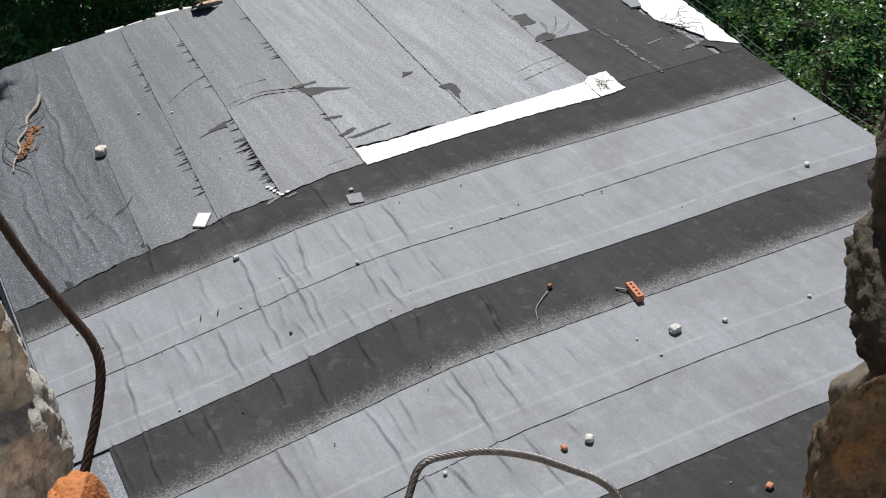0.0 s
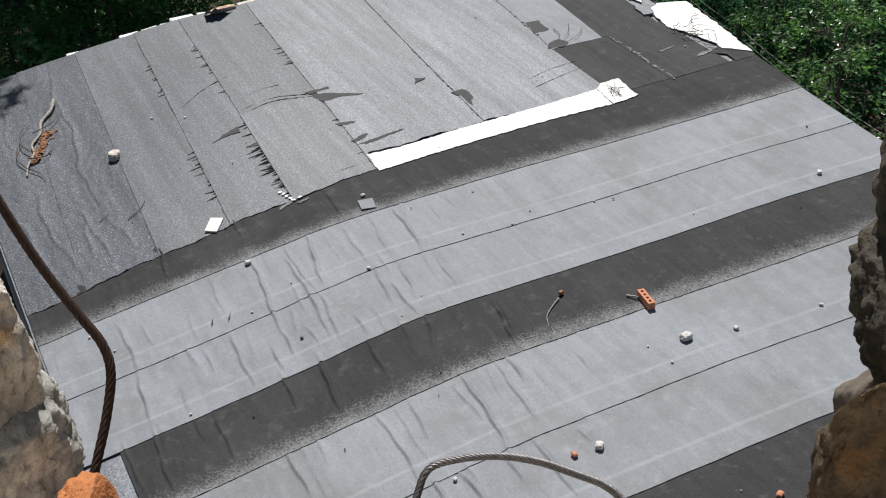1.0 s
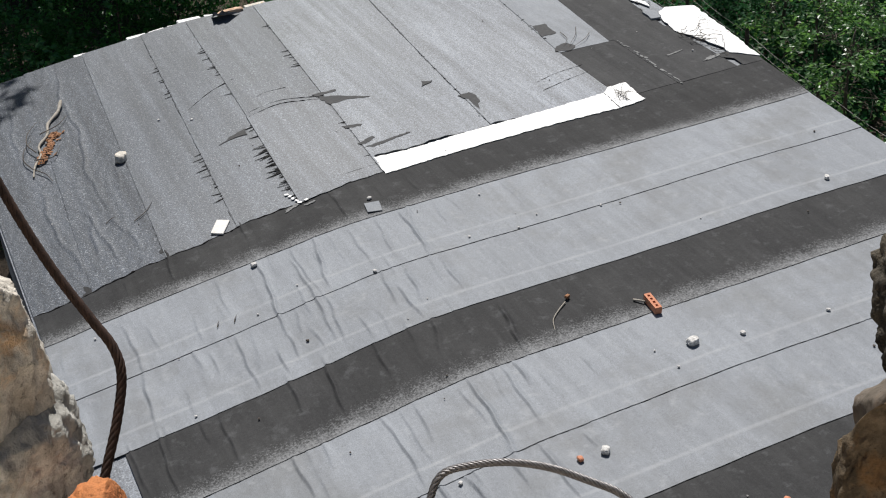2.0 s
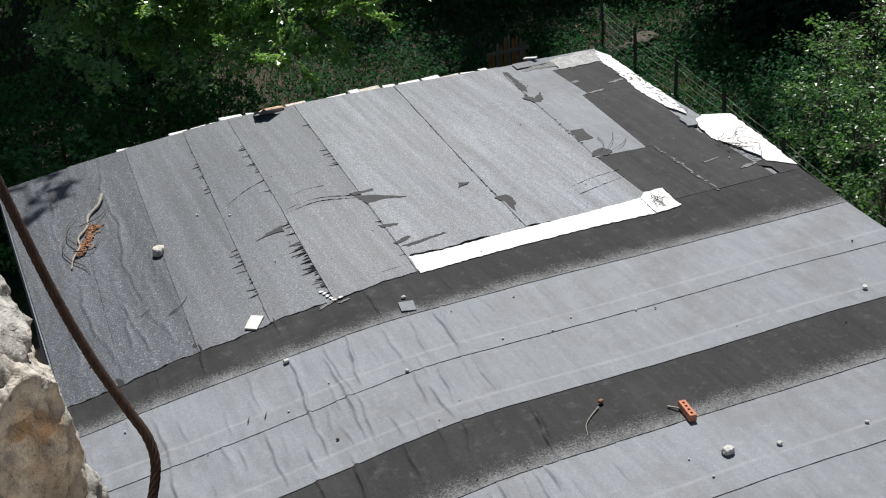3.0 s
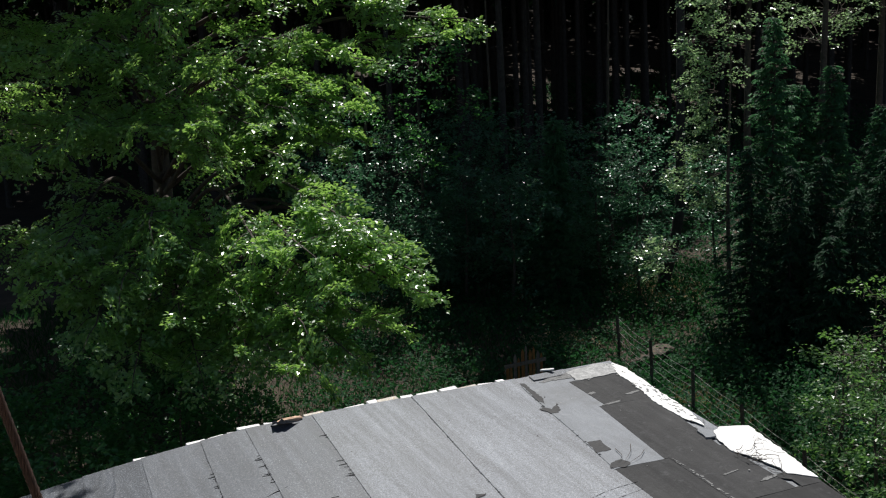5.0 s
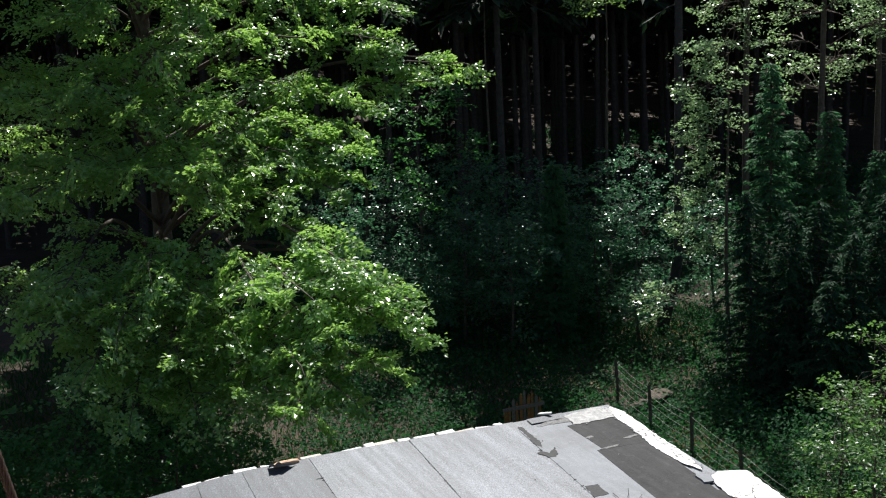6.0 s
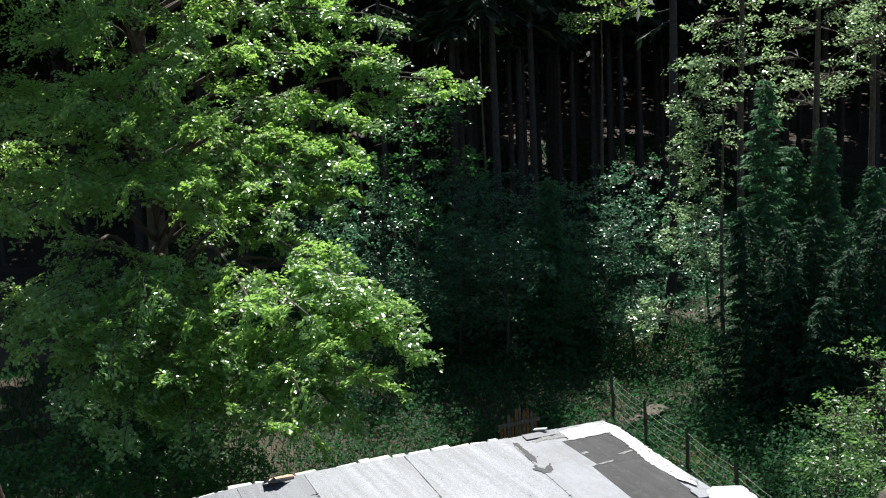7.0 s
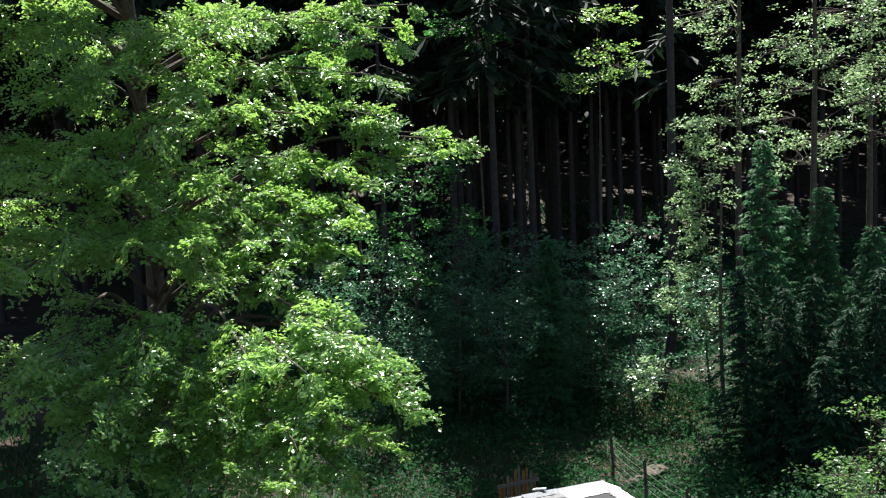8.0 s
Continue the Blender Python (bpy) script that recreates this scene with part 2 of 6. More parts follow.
M_SLATE_MID = felt_mat("weathered_slate_felt", (0.08, 0.091, 0.109), 3.6, None, 90, 0.42, 0.8, None, 0.65, 0.06, 1.2, grit=0.45)
M_SLATE_DARK = felt_mat("dark_slate_felt", (0.067, 0.076, 0.091), 3.8, None, 90, 0.5, 0.8, None, 0.45, 0.06, 1.6, grit=0.5)
M_STAIN = plain_mat("bitumen", (0.006, 0.006, 0.0065), (0.016, 0.016, 0.016), 30, 0.75)
M_STAIN.node_tree.nodes["Principled BSDF"].inputs["Specular IOR Level"].default_value = 0.15
M_STAIN_OLD = plain_mat("old_bitumen", (0.02, 0.02, 0.021), (0.06, 0.06, 0.062), 30, 0.8)
M_WHITE = plain_mat("white_screed", (0.8, 0.79, 0.77), (0.94, 0.93, 0.91), 9, 0.75, bump=0.004)
M_BOARD = plain_mat("pale_board", (0.66, 0.63, 0.58), (0.88, 0.85, 0.8), 18, 0.8, bump=0.003)
M_GRIT = plain_mat("pale_grit", (0.06, 0.06, 0.06), (0.32, 0.32, 0.315), 30, 0.9, bump=0.004)
M_GRIT_PALE = plain_mat("bleached_grit", (0.2, 0.2, 0.2), (0.6, 0.6, 0.59), 16, 0.9, bump=0.004)
M_STONE_PALE = stone_mat("pale_stone", (0.5, 0.45, 0.38), (0.92, 0.87, 0.78), (0.66, 0.42, 0.22), 17, 0.56, 0.006, 0.5)
M_STONE_GREY = stone_mat("lichen_stone", (0.34, 0.33, 0.3), (0.78, 0.76, 0.7), (0.5, 0.36, 0.18), 16, 0.6, 0.006, 0.5)
# browns kept very dark: the right jamb's shade is put into the colour
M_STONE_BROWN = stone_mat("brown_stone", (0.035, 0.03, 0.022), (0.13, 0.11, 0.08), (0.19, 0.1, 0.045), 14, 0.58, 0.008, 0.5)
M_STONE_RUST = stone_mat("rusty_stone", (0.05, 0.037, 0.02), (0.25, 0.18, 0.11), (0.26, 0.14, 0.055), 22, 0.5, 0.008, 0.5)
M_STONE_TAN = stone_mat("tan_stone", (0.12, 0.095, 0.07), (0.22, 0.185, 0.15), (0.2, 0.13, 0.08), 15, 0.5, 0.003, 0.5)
M_ORANGE = stone_mat("orange_brick_stone", (0.45, 0.15, 0.05), (0.7, 0.28, 0.1), (0.5, 0.42, 0.35), 18, 0.6, 0.008)
M_RUBBLE = stone_mat("rubble", (0.5, 0.48, 0.45), (0.9, 0.88, 0.85), (0.45, 0.38, 0.3), 40, 0.6, 0.004)
M_BRICK = plain_mat("fired_clay", (0.45, 0.17, 0.09), (0.66, 0.29, 0.17), 25, 0.85, bump=0.002)
M_BRICK_TAN = plain_mat("bleached_clay", (0.5, 0.3, 0.18), (0.75, 0.55, 0.4), 22, 0.85, bump=0.003)
M_RUST = plain_mat("rusted_steel", (0.03, 0.018, 0.014), (0.075, 0.04, 0.028), 120, 0.75, 0.3, 0.001)
M_STEEL = plain_mat("dull_steel", (0.12, 0.11, 0.11), (0.28, 0.27, 0.27), 200, 0.45, 0.7, 0.0005)
M_BARK = plain_mat("bark", (0.045, 0.036, 0.028), (0.13, 0.105, 0.085), 9, 0.9, bump=0.02)
M_SPRUCEBARK = plain_mat("spruce_bark", (0.02, 0.017, 0.016), (0.07, 0.062, 0.06), 7, 0.9, bump=0.02)
M_DEAD = plain_mat("dead_wood", (0.22, 0.19, 0.15), (0.5, 0.46, 0.4), 30, 0.85, bump=0.003)
M_PLANK = plain_mat("weathered_plank", (0.15, 0.07, 0.02), (0.3, 0.15, 0.045), 14, 0.8, bump=0.003)
M_DEADGREY = plain_mat("grey_weathered_wood", (0.09, 0.08, 0.07), (0.2, 0.18, 0.16), 16, 0.85, bump=0.003)
M_PLASTER = plain_mat("rough_plaster", (0.35, 0.33, 0.3), (0.55, 0.52, 0.48), 3, 0.9, bump=0.006)
M_BROWNLEAF = plain_mat("bark_crumbs", (0.15, 0.07, 0.035), (0.48, 0.24, 0.12), 50, 0.9, bump=0.004)
M_SOIL = plain_mat("forest_floor", (0.02, 0.016, 0.011), (0.085, 0.06, 0.04), 0.9, 0.95, bump=0.05)
L_BEECH = leaf_mat("beech_leaf", (0.046, 0.165, 0.035), (0.205, 0.345, 0.15), (0.48, 0.8, 0.15), 0.48, 0.28, 1.0)
L_SHRUB = leaf_mat("shrub_leaf", (0.025, 0.093, 0.05), (0.075, 0.185, 0.108), (0.14, 0.38, 0.17), 0.4, 0.3, 0.6)
L_PALE = leaf_mat("pale_leaf", (0.1, 0.2, 0.085), (0.24, 0.36, 0.21), (0.47, 0.7, 0.3), 0.46, 0.26, 0.85)
L_HAZEL = leaf_mat("hazel_leaf", (0.04, 0.12, 0.033), (0.13, 0.25, 0.085), (0.24, 0.5, 0.1), 0.42, 0.34, 0.6)
# darker greens for foliage out of the sun, shade put into the colour
L_SHADE = leaf_mat("shade_leaf", (0.022, 0.1, 0.03), (0.055, 0.18, 0.06), (0.14, 0.45, 0.08), 0.42, 0.35, 0.6)
L_HERB = leaf_mat("herb_leaf", (0.014, 0.058, 0.027), (0.04, 0.115, 0.047), (0.055, 0.22, 0.06), 0.32, 0.65, 0.15)
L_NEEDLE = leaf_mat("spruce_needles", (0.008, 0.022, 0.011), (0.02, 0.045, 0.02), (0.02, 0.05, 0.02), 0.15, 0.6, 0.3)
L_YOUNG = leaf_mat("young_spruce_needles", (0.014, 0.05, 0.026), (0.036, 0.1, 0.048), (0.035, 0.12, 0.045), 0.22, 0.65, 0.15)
L_LARCH = leaf_mat("larch_needles", (0.035, 0.12, 0.058), (0.085, 0.21, 0.1), (0.14, 0.38, 0.15), 0.4, 0.55, 0.3)
L_GRASS = leaf_mat("grass_blades", (0.013, 0.048, 0.02), (0.032, 0.1, 0.036), (0.045, 0.18, 0.045), 0.3, 0.8, 0.05)
L_DRY = leaf_mat("dry_grass", (0.36, 0.3, 0.17), (0.58, 0.5, 0.32), (0.4, 0.3, 0.15), 0.3, 0.7)

# ---- ground ----
GROUND = -3.0


def ground_z(x, y):
    h = 0.25 * math.sin(x * 0.13 + 1.0) * math.sin(y * 0.11) if y > 16 else 0.0
    return GROUND + h * min(1.0, max(0.0, (y - 16) / 10)) + 0.055 * max(0.0, min(y, 160.0) - 42.0)


def build_ground():
    xs = np.concatenate([[-1500, -600, -250, -120], np.arange(-60, 121, 3.0), [160, 300, 700, 1500]])
    ys = np.concatenate([[-1500, -600, -200, -80], np.arange(-40, 151, 3.0), [200, 350, 800, 1800]])
    v = [(x, y, ground_z(x, y)) for y in ys for x in xs]
    nx = len(xs)
    f = [(j * nx + i, j * nx + i + 1, (j + 1) * nx + i + 1, (j + 1) * nx + i) for j in range(len(ys) - 1) for i in range(nx - 1)]
    ob = new("ground", mesh_of("ground", v, f, M_SOIL, True))
    tagged(ob, "brown leaf-littered forest floor with patches of grass", "ground", kind="structure")


build_ground()


# ---- the outbuilding with its felt roof ----
X0, X1, Y0, Y1 = -4.35, 4.25, -9.0, 6.15


def right_edge(y):
    near = 4.24 + 0.09 * np.minimum(y, 0.0) + 0.13 * np.maximum(y, 0.0)
    return np.where(y < 1.2, near, 4.2 + 0.05 * y)



def roof_z(x, y):
    s = -(x + 1.3)
    z = -0.135 * 0.5 * (s + np.sqrt(s * s + 0.12))
    return z + 0.012 * np.sin(x * 1.7 + 0.6) * np.sin(y * 1.3 + 0.4)


# folds in the felt sheets: x, y from, y to, lean, height and half width in millimetres
FOLDS_FIRST = [(-2.42, -1.28, 0.0, 0.1, 14, 16), (-1.96, -0.92, -0.03, -0.01, 8, 20), (-1.86, -0.84, 0.01, 0.17, 15, 15), (-2.09, -1.65, -0.19, 0.07, 8, 20), (-1.41, -0.76, -0.07, 0.08, 5, 22),
               (-1.17, -0.79, -0.02, 0.12, 5, 22), (-0.8, -0.31, 0.03, 0.31, 12, 13), (-0.9, -0.95, -0.03, 0.1, 14, 15), (-0.51, -0.64, -0.03, 0.08, 4, 25), (-0.28, -0.43, 0.0, -0.04, 4, 25),
               (0.3, -0.56, -0.03, -0.01, 4, 26), (-3.64, -0.98, -0.13, 0.01, 7, 26), (-3.42, -0.73, -0.33, -0.05, 4, 26), (-3.07, -0.86, -0.48, 0.02, 4, 24), (-2.75, -0.68, -0.03, 0.07, 4, 26)]
FOLDS_SECOND = [(-0.88, -1.61, -1.04, 0.09, 7, 20), (-0.98, -1.41, -0.96, 0.16, 4, 22), (-1.26, -1.57, -0.97, 0.11, 8, 20), (-1.46, -1.5, -0.91, 0.1, 8, 18), (-1.35, -1.81, -1.23, -0.03, 9, 22),
                (-2.03, -1.66, -0.97, 0.11, 8, 18), (-2.29, -1.3, -1.0, 0.18, 7, 15), (-2.45, -1.6, -1.28, 0.09, 11, 15), (-2.58, -1.73, -1.39, 0.0, 9, 18), (-2.85, -1.78, -0.97, 0.04, 8, 20),
                (-3.73, -1.67, -0.98, 0.12, 10, 26), (-3.19, -1.24, -0.89, 0.03, 5, 22), (-3.08, -1.4, -1.04, 0.06, 5, 22), (-1.82, -1.77, -1.43, -0.04, 5, 22), (-2.2, -1.61, -1.31, -0.05, 6, 18)]
FOLDS_BARE = [(-2.37, -2.48, -1.78, 0.1, 14, 17), (-1.9, -2.3, -1.84, 0.1, 6, 20), (-1.46, -2.34, -1.82, 0.3, 10, 20), (-0.86, -2.73, -1.9, 0.17, 13, 18), (-3.78, -2.63, -1.75, 0.04, 9, 14),
              (-3.99, -2.48, -1.76, 0.02, 7, 14), (-3.41, -2.15, -1.88, 0.0, 6, 16), (-3.28, -2.55, -1.85, 0.06, 8, 20), (-2.67, -2.28, -1.8, 0.13, 10, 20), (-3.04, 0.22, 0.86, 0.09, 8, 16),
              (-2.24, 0.43, 0.9, 0.03, 6, 18), (-1.31, 0.03, 0.7, 0.09, 10, 10), (1.79, -2.6, -2.02, 0.12, 4, 20), (2.49, -2.68, -1.9, 0.08, 3, 20)]
FOLDS_THIRD = [(-2.19, -3.6, -2.71, 0.04, 10, 18), (-1.93, -3.25, -2.73, 0.1, 6, 22), (-1.5, -3.73, -2.71, 0.09, 14, 18), (-1.15, -3.52, -2.72, 0.04, 9, 18), (-1.03, -3.05, -2.73, 0.07, 14, 14),
               (-0.49, -3.23, -2.93, 0.02, 5, 22), (-1.52, -3.3, -2.79, 0.0, 5, 24), (-2.93, -3.27, -2.69, 0.03, 9, 20), (-2.67, -3.03, -2.65, 0.02, 4, 24), (0.47, -4.09, -3.71, 0.13, 4, 24),
               (-0.9, -3.27, -2.95, 0.02, 4, 22), (1.06, -3.15, -2.75, 0.24, 4, 22)]
FOLDS_FOURTH = [(-1.88, -4.03, -3.68, -0.15, 14, 16), (-2.11, -3.87, -3.64, -0.08, 14, 16), (-1.55, -4.04, -3.68, 0.0, 7, 20), (-1.31, -4.41, -3.67, 0.01, 9, 20), (-0.92, -4.03, -3.74, -0.1, 6, 22), (0.67, -4.21, -3.69, 0.06, 4, 24)]
FOLDS = [(x, a, b, k, h / 1000, w / 1000) for x, a, b, k, h, w in FOLDS_FIRST + FOLDS_SECOND + FOLDS_BARE + FOLDS_THIRD + FOLDS_FOURTH]
wr = np.random.RandomState(5)
for i in range(70):                             # slight ripples between the folds
    ya = wr.uniform(-6.0, 0.3)
    far = wr.rand() < 0.3
    cx = wr.uniform(-0.6, 3.9) if far else wr.uniform(-4.25, -0.1)
    FOLDS.append((cx, ya, ya + wr.uniform(0.25, 0.7), wr.uniform(0.0, 0.14), wr.uniform(0.0010, 0.0022) if far else wr.uniform(0.0015, 0.0035), wr.uniform(0.018, 0.035)))


def wrinkle_z(x, y):
    z = np.zeros_like(x)
    for cx, ya, yb, lean, h, w in FOLDS:
        t = np.clip((y - ya) / (yb - ya), 0, 1)
        d = x - cx - lean * (y - ya) - 0.012 * np.sin(y * 5 + cx * 9) - 0.007 * np.sin(y * 17 + cx * 5)
        d = np.where(d > 0, d * 0.62, d * 2.6)
        z += 2.1 * h * np.exp(-(d / w) ** 2) * np.sin(np.pi * t) ** 0.6
    k = np.clip((0.0 - x) / 1.5, 0.15, 1)
    return z + k * 0.0022 * np.sin(x * 9 + 2 * np.sin(y * 4.1 + x)) * np.sin(y * 7.3 + 3 * np.sin(x * 2.2))


def sheet_mesh(name, x0, x1, y0, y1, mat, lift=0.006, step=(0.009, 0.05), along="x", lean=0.0, near=None, bulge=None, wrinkled=True):
    """A felt sheet lying on the roof, its near edge lifted over the next one. near: ragged near edge as a function of x."""
    nx, ny = max(3, int((x1 - x0) / step[0])), max(3, int((y1 - y0) / step[1]))
    u, t = np.meshgrid(np.linspace(x0, x1, nx), np.linspace(0, 1, ny))
    ya = near(u) if near is not None else np.full_like(u, y0) + 0.003 * np.sin(u * 3.1) + 0.002 * np.sin(u * 11 + y0)
    y = ya + t * (y1 - ya)
    x = u + lean * (y - y0)
    if x1 > 4.0:                                # sheets end at the slanting right edge
        x = np.where(u > 3.0, 3.0 + (u - 3.0) / (x1 - 3.0) * (right_edge(y) - 3.0), u)
    if along == "x":
        z = lift * (1 - t) + 0.003
    else:
        z = lift * (u - x0) / (x1 - x0) * -1 + lift + 0.006
    z = roof_z(x, y) + z
    if wrinkled:
        z = z + wrinkle_z(x, y)
    if bulge is not None:
        z = z + bulge(x, y)
    top = np.stack([x, y, z], -1).reshape(-1, 3)
    i, j = np.meshgrid(np.arange(nx - 1), np.arange(ny - 1))
    a = (j * nx + i).ravel()
    f = np.stack([a, a + 1, a + nx + 1, a + nx], -1)
    rim = np.concatenate([np.arange(nx), nx - 1 + nx * np.arange(1, ny), (ny - 1) * nx + np.arange(nx - 2, -1, -1), nx * np.arange(ny - 2, 0, -1)])
    low = top[rim] - np.array((0, 0, 0.006))
    k = len(top) + np.arange(len(rim))
    k2 = k + len(rim)
    f2 = np.stack([k, k2, np.roll(k2, -1), np.roll(k, -1)], -1)
    me = mesh_of(name, np.vstack([top, top[rim], low]), np.vstack([f, f2]), mat)
    sm = np.zeros(len(me.polygons), bool)
    sm[:len(f)] = True
    me.polygons.foreach_set("use_smooth", sm)
    flat = np.stack([x, y - y0], -1).reshape(-1, 2)
    uvs = np.vstack([flat, flat[rim], flat[rim]])
    if along == "y":
        uvs = uvs[:, ::-1]
    lay = me.uv_layers.new(name="UVMap")
    idx = np.empty(len(me.loops), dtype=np.int32)
    me.loops.foreach_get("vertex_index", idx)
    lay.data.foreach_set("uv", uvs[idx].astype(np.float32).ravel())
    return me


def felt_edge(x):
    return 0.78 + 0.065 * (np.minimum(x, 0.0) + 0.6) + 0.018 * np.sin(x * 5.3) + 0.008 * np.sin(x * 17.0) + 0.005 * np.sin(x * 41.0)


def blob_plate(name, cx, cy, rx, ry, turn, mat, parent, thick, seed, label="", rag=0.25, lift=0.012, n=26):
    """A ragged flat patch lying on the roof."""
    r = np.random.RandomState(seed)
    bm = bmesh.new()
    ph = r.uniform(0, 6.28, 4)
    ring = []
    for k in range(n):
        a = 2 * math.pi * k / n
        q = 1 + rag * (0.5 * math.sin(2 * a + ph[0]) + 0.3 * math.sin(5 * a + ph[1]) + 0.25 * math.sin(9 * a + ph[2]) + 0.2 * r.uniform(-1, 1))
        px, py = rx * q * math.cos(a), ry * q * math.sin(a)
        ring.append((cx + px * math.cos(turn) - py * math.sin(turn), cy + px * math.sin(turn) + py * math.cos(turn)))
    return outline_plate(name, ring, mat, parent, thick, label, lift)


def outline_plate(name, ring, mat, parent, thick, label="", lift=0.012):
    bm = bmesh.new()
    top = [bm.verts.new((x, y, float(roof_z(np.float64(x), np.float64(y))) + lift + thick)) for x, y in ring]
    bot = [bm.verts.new((v.co.x, v.co.y, v.co.z - thick - 0.004)) for v in top]
    n = len(ring)
    for k in range(n):
        bm.faces.new((top[k], bot[k], bot[(k + 1) % n], top[(k + 1) % n]))
    f = bm.faces.new(top)
    bmesh.ops.triangulate(bm, faces=[f])
    bmesh.ops.recalc_face_normals(bm, faces=bm.faces)
    return part(name, bm, mat, parent, label)


def ragged(pts, seed, step=0.12, amp=0.03):
    r = np.random.RandomState(seed)
    out = []
    for (xa, ya), (xb, yb) in zip(pts, pts[1:] + pts[:1]):
        n = max(1, int(math.hypot(xb - xa, yb - ya) / step))
        for k in range(n):
            out.append((xa + (xb - xa) * k / n + r.uniform(-amp, amp), ya + (yb - ya) * k / n + r.uniform(-amp, amp)))
    return out


def build_outbuilding():
    house = thing("outbuilding", "low outbuilding with a flat roof of grey bitumen felt sheets", "building", at=(0, 0, GROUND))
    off = Matrix.Translation((0, 0, -GROUND))

    def sub(ob):
        ob.matrix_basis = off @ ob.matrix_basis
        return ob
    for (xa, xb, ya, yb) in ((X0 + 0.1, X1 - 0.1, Y0 + 0.1, Y0 + 0.4), (X0 + 0.1, X1 - 0.1, Y1 - 0.4, Y1 - 0.1), (X0 + 0.1, X0 + 0.4, Y0 + 0.41, Y1 - 0.41), (X1 - 0.4, X1 - 0.1, Y0 + 0.41, Y1 - 0.41)):
        bm = box(bmesh.new(), xa, xb, ya, yb, GROUND, -0.75)
        sub(part("wall", bm, M_PLASTER, house, "rough pale plastered wall"))
    # slab following the slope of the roof
    nx, ny = 44, 30
    xs, ys = np.linspace(X0, X1, nx), np.linspace(Y0, Y1, ny)
    gx, gy = np.meshgrid(xs, ys)
    gx = np.where(gx > 3.0, 3.0 + (gx - 3.0) / (X1 - 3.0) * (right_edge(gy) + 0.02 - 3.0), gx)
    top = np.stack([gx, gy, roof_z(gx, gy) - 0.012], -1).reshape(-1, 3)
    low = np.stack([gx, gy, np.full_like(gx, -0.75)], -1).reshape(-1, 3)
    i, j = np.meshgrid(np.arange(nx - 1), np.arange(ny - 1))
    a = (j * nx + i).ravel()
    f = np.stack([a, a + 1, a + nx + 1, a + nx], -1)
    n0 = nx * ny
    rim = np.concatenate([np.arange(nx), nx - 1 + nx * np.arange(1, ny), (ny - 1) * nx + np.arange(nx - 2, -1, -1), nx * np.arange(ny - 2, 0, -1)])
    f2 = np.stack([rim, rim + n0, np.roll(rim, -1) + n0, np.roll(rim, -1)], -1)
    slab = sub(part_data("roof_slab", mesh_of("roof_slab", np.vstack([top, low]), np.vstack([f, f[:, ::-1] + n0, f2]), M_SLATE, False), house, "roof slab with grey mineral grit"))

    def lay(me, label):
        return part_data("felt_sheet", me, slab, label)

    def bead(pts, seed, rad=0.0016):
        r = np.random.RandomState(seed)
        p = np.array([(x, y, float(roof_z(np.float64(x), np.float64(y))) + 0.006) for x, y in pts])
        n = len(p)
        rr = rad * np.clip(0.75 + 0.5 * r.normal(size=n), 0.2, 2.2)
        part_data("seam_bead", mesh_of("seam_bead", *tube_arrays(p, rr, 5), M_STAIN, True), slab, "black bitumen squeezed out of a seam")
    grey, dark, slate = "smooth grey bitumen felt sheet with wrinkles", "bare dark bitumen sheet with grit along its edge", "rough slate-grey mineral felt sheet"
    edges = [0.0, -0.945, -1.865, -2.725, -3.68, -4.565, -5.5, -6.4, -7.3, -8.2, -9.0]
    for k, (ya, mat) in enumerate(zip(edges[1:], (M_SMOOTH, M_SMOOTH, M_DARK, M_SMOOTH, M_SMOOTH, M_DARK, M_SMOOTH, M_SMOOTH, M_DARK, M_SMOOTH))):
        xl = X0 + (0.32 if k == 2 else 0.02)
        lay(sheet_mesh("felt_sheet", xl, X1, ya, edges[k] + 0.07, mat), dark if mat is M_DARK else grey)
        if ya > -5.6:
            xs2 = np.arange(xl, right_edge(ya), 0.04)
            bead([(x, ya - 0.004 + 0.003 * math.sin(x * 3.1) + 0.002 * math.sin(x * 11 + ya)) for x in xs2], k)
    lay(sheet_mesh("felt_sheet", X0 + 0.02, X1, 0.0, 1.0, M_DARK), dark)
    bead([(x, -0.004 + 0.003 * math.sin(x * 3.1) + 0.002 * math.sin(x * 11)) for x in np.arange(X0 + 0.02, 4.2, 0.04)], 31)
    bead([(x, float(felt_edge(np.float64(x))) - 0.004) for x in np.arange(X0 + 0.05, -0.62, 0.03)], 32, 0.007)
    # the rough sheets that run away from the eye
    seams = [-4.33, -3.75, -3.0, -2.25, -1.57, -0.63, 0.78, 2.29]
    leans = [0.0, 0.058, 0.063, 0.073, 0.063, 0.066, 0.082, 0.1]

    def ridge(x, y, x0, y0, y1, lean, h, w):
        t = np.clip((y - y0) / (y1 - y0), 0, 1)
        d = x - x0 - lean * (y - y0) - 0.035 * np.sin(y * 3.1 + x0 * 7) - 0.015 * np.sin(y * 9 + x0)
        return h * np.exp(-(np.where(d > 0, d * 0.7, d * 2.4) / w) ** 2) * np.sin(np.pi * t) ** 0.5

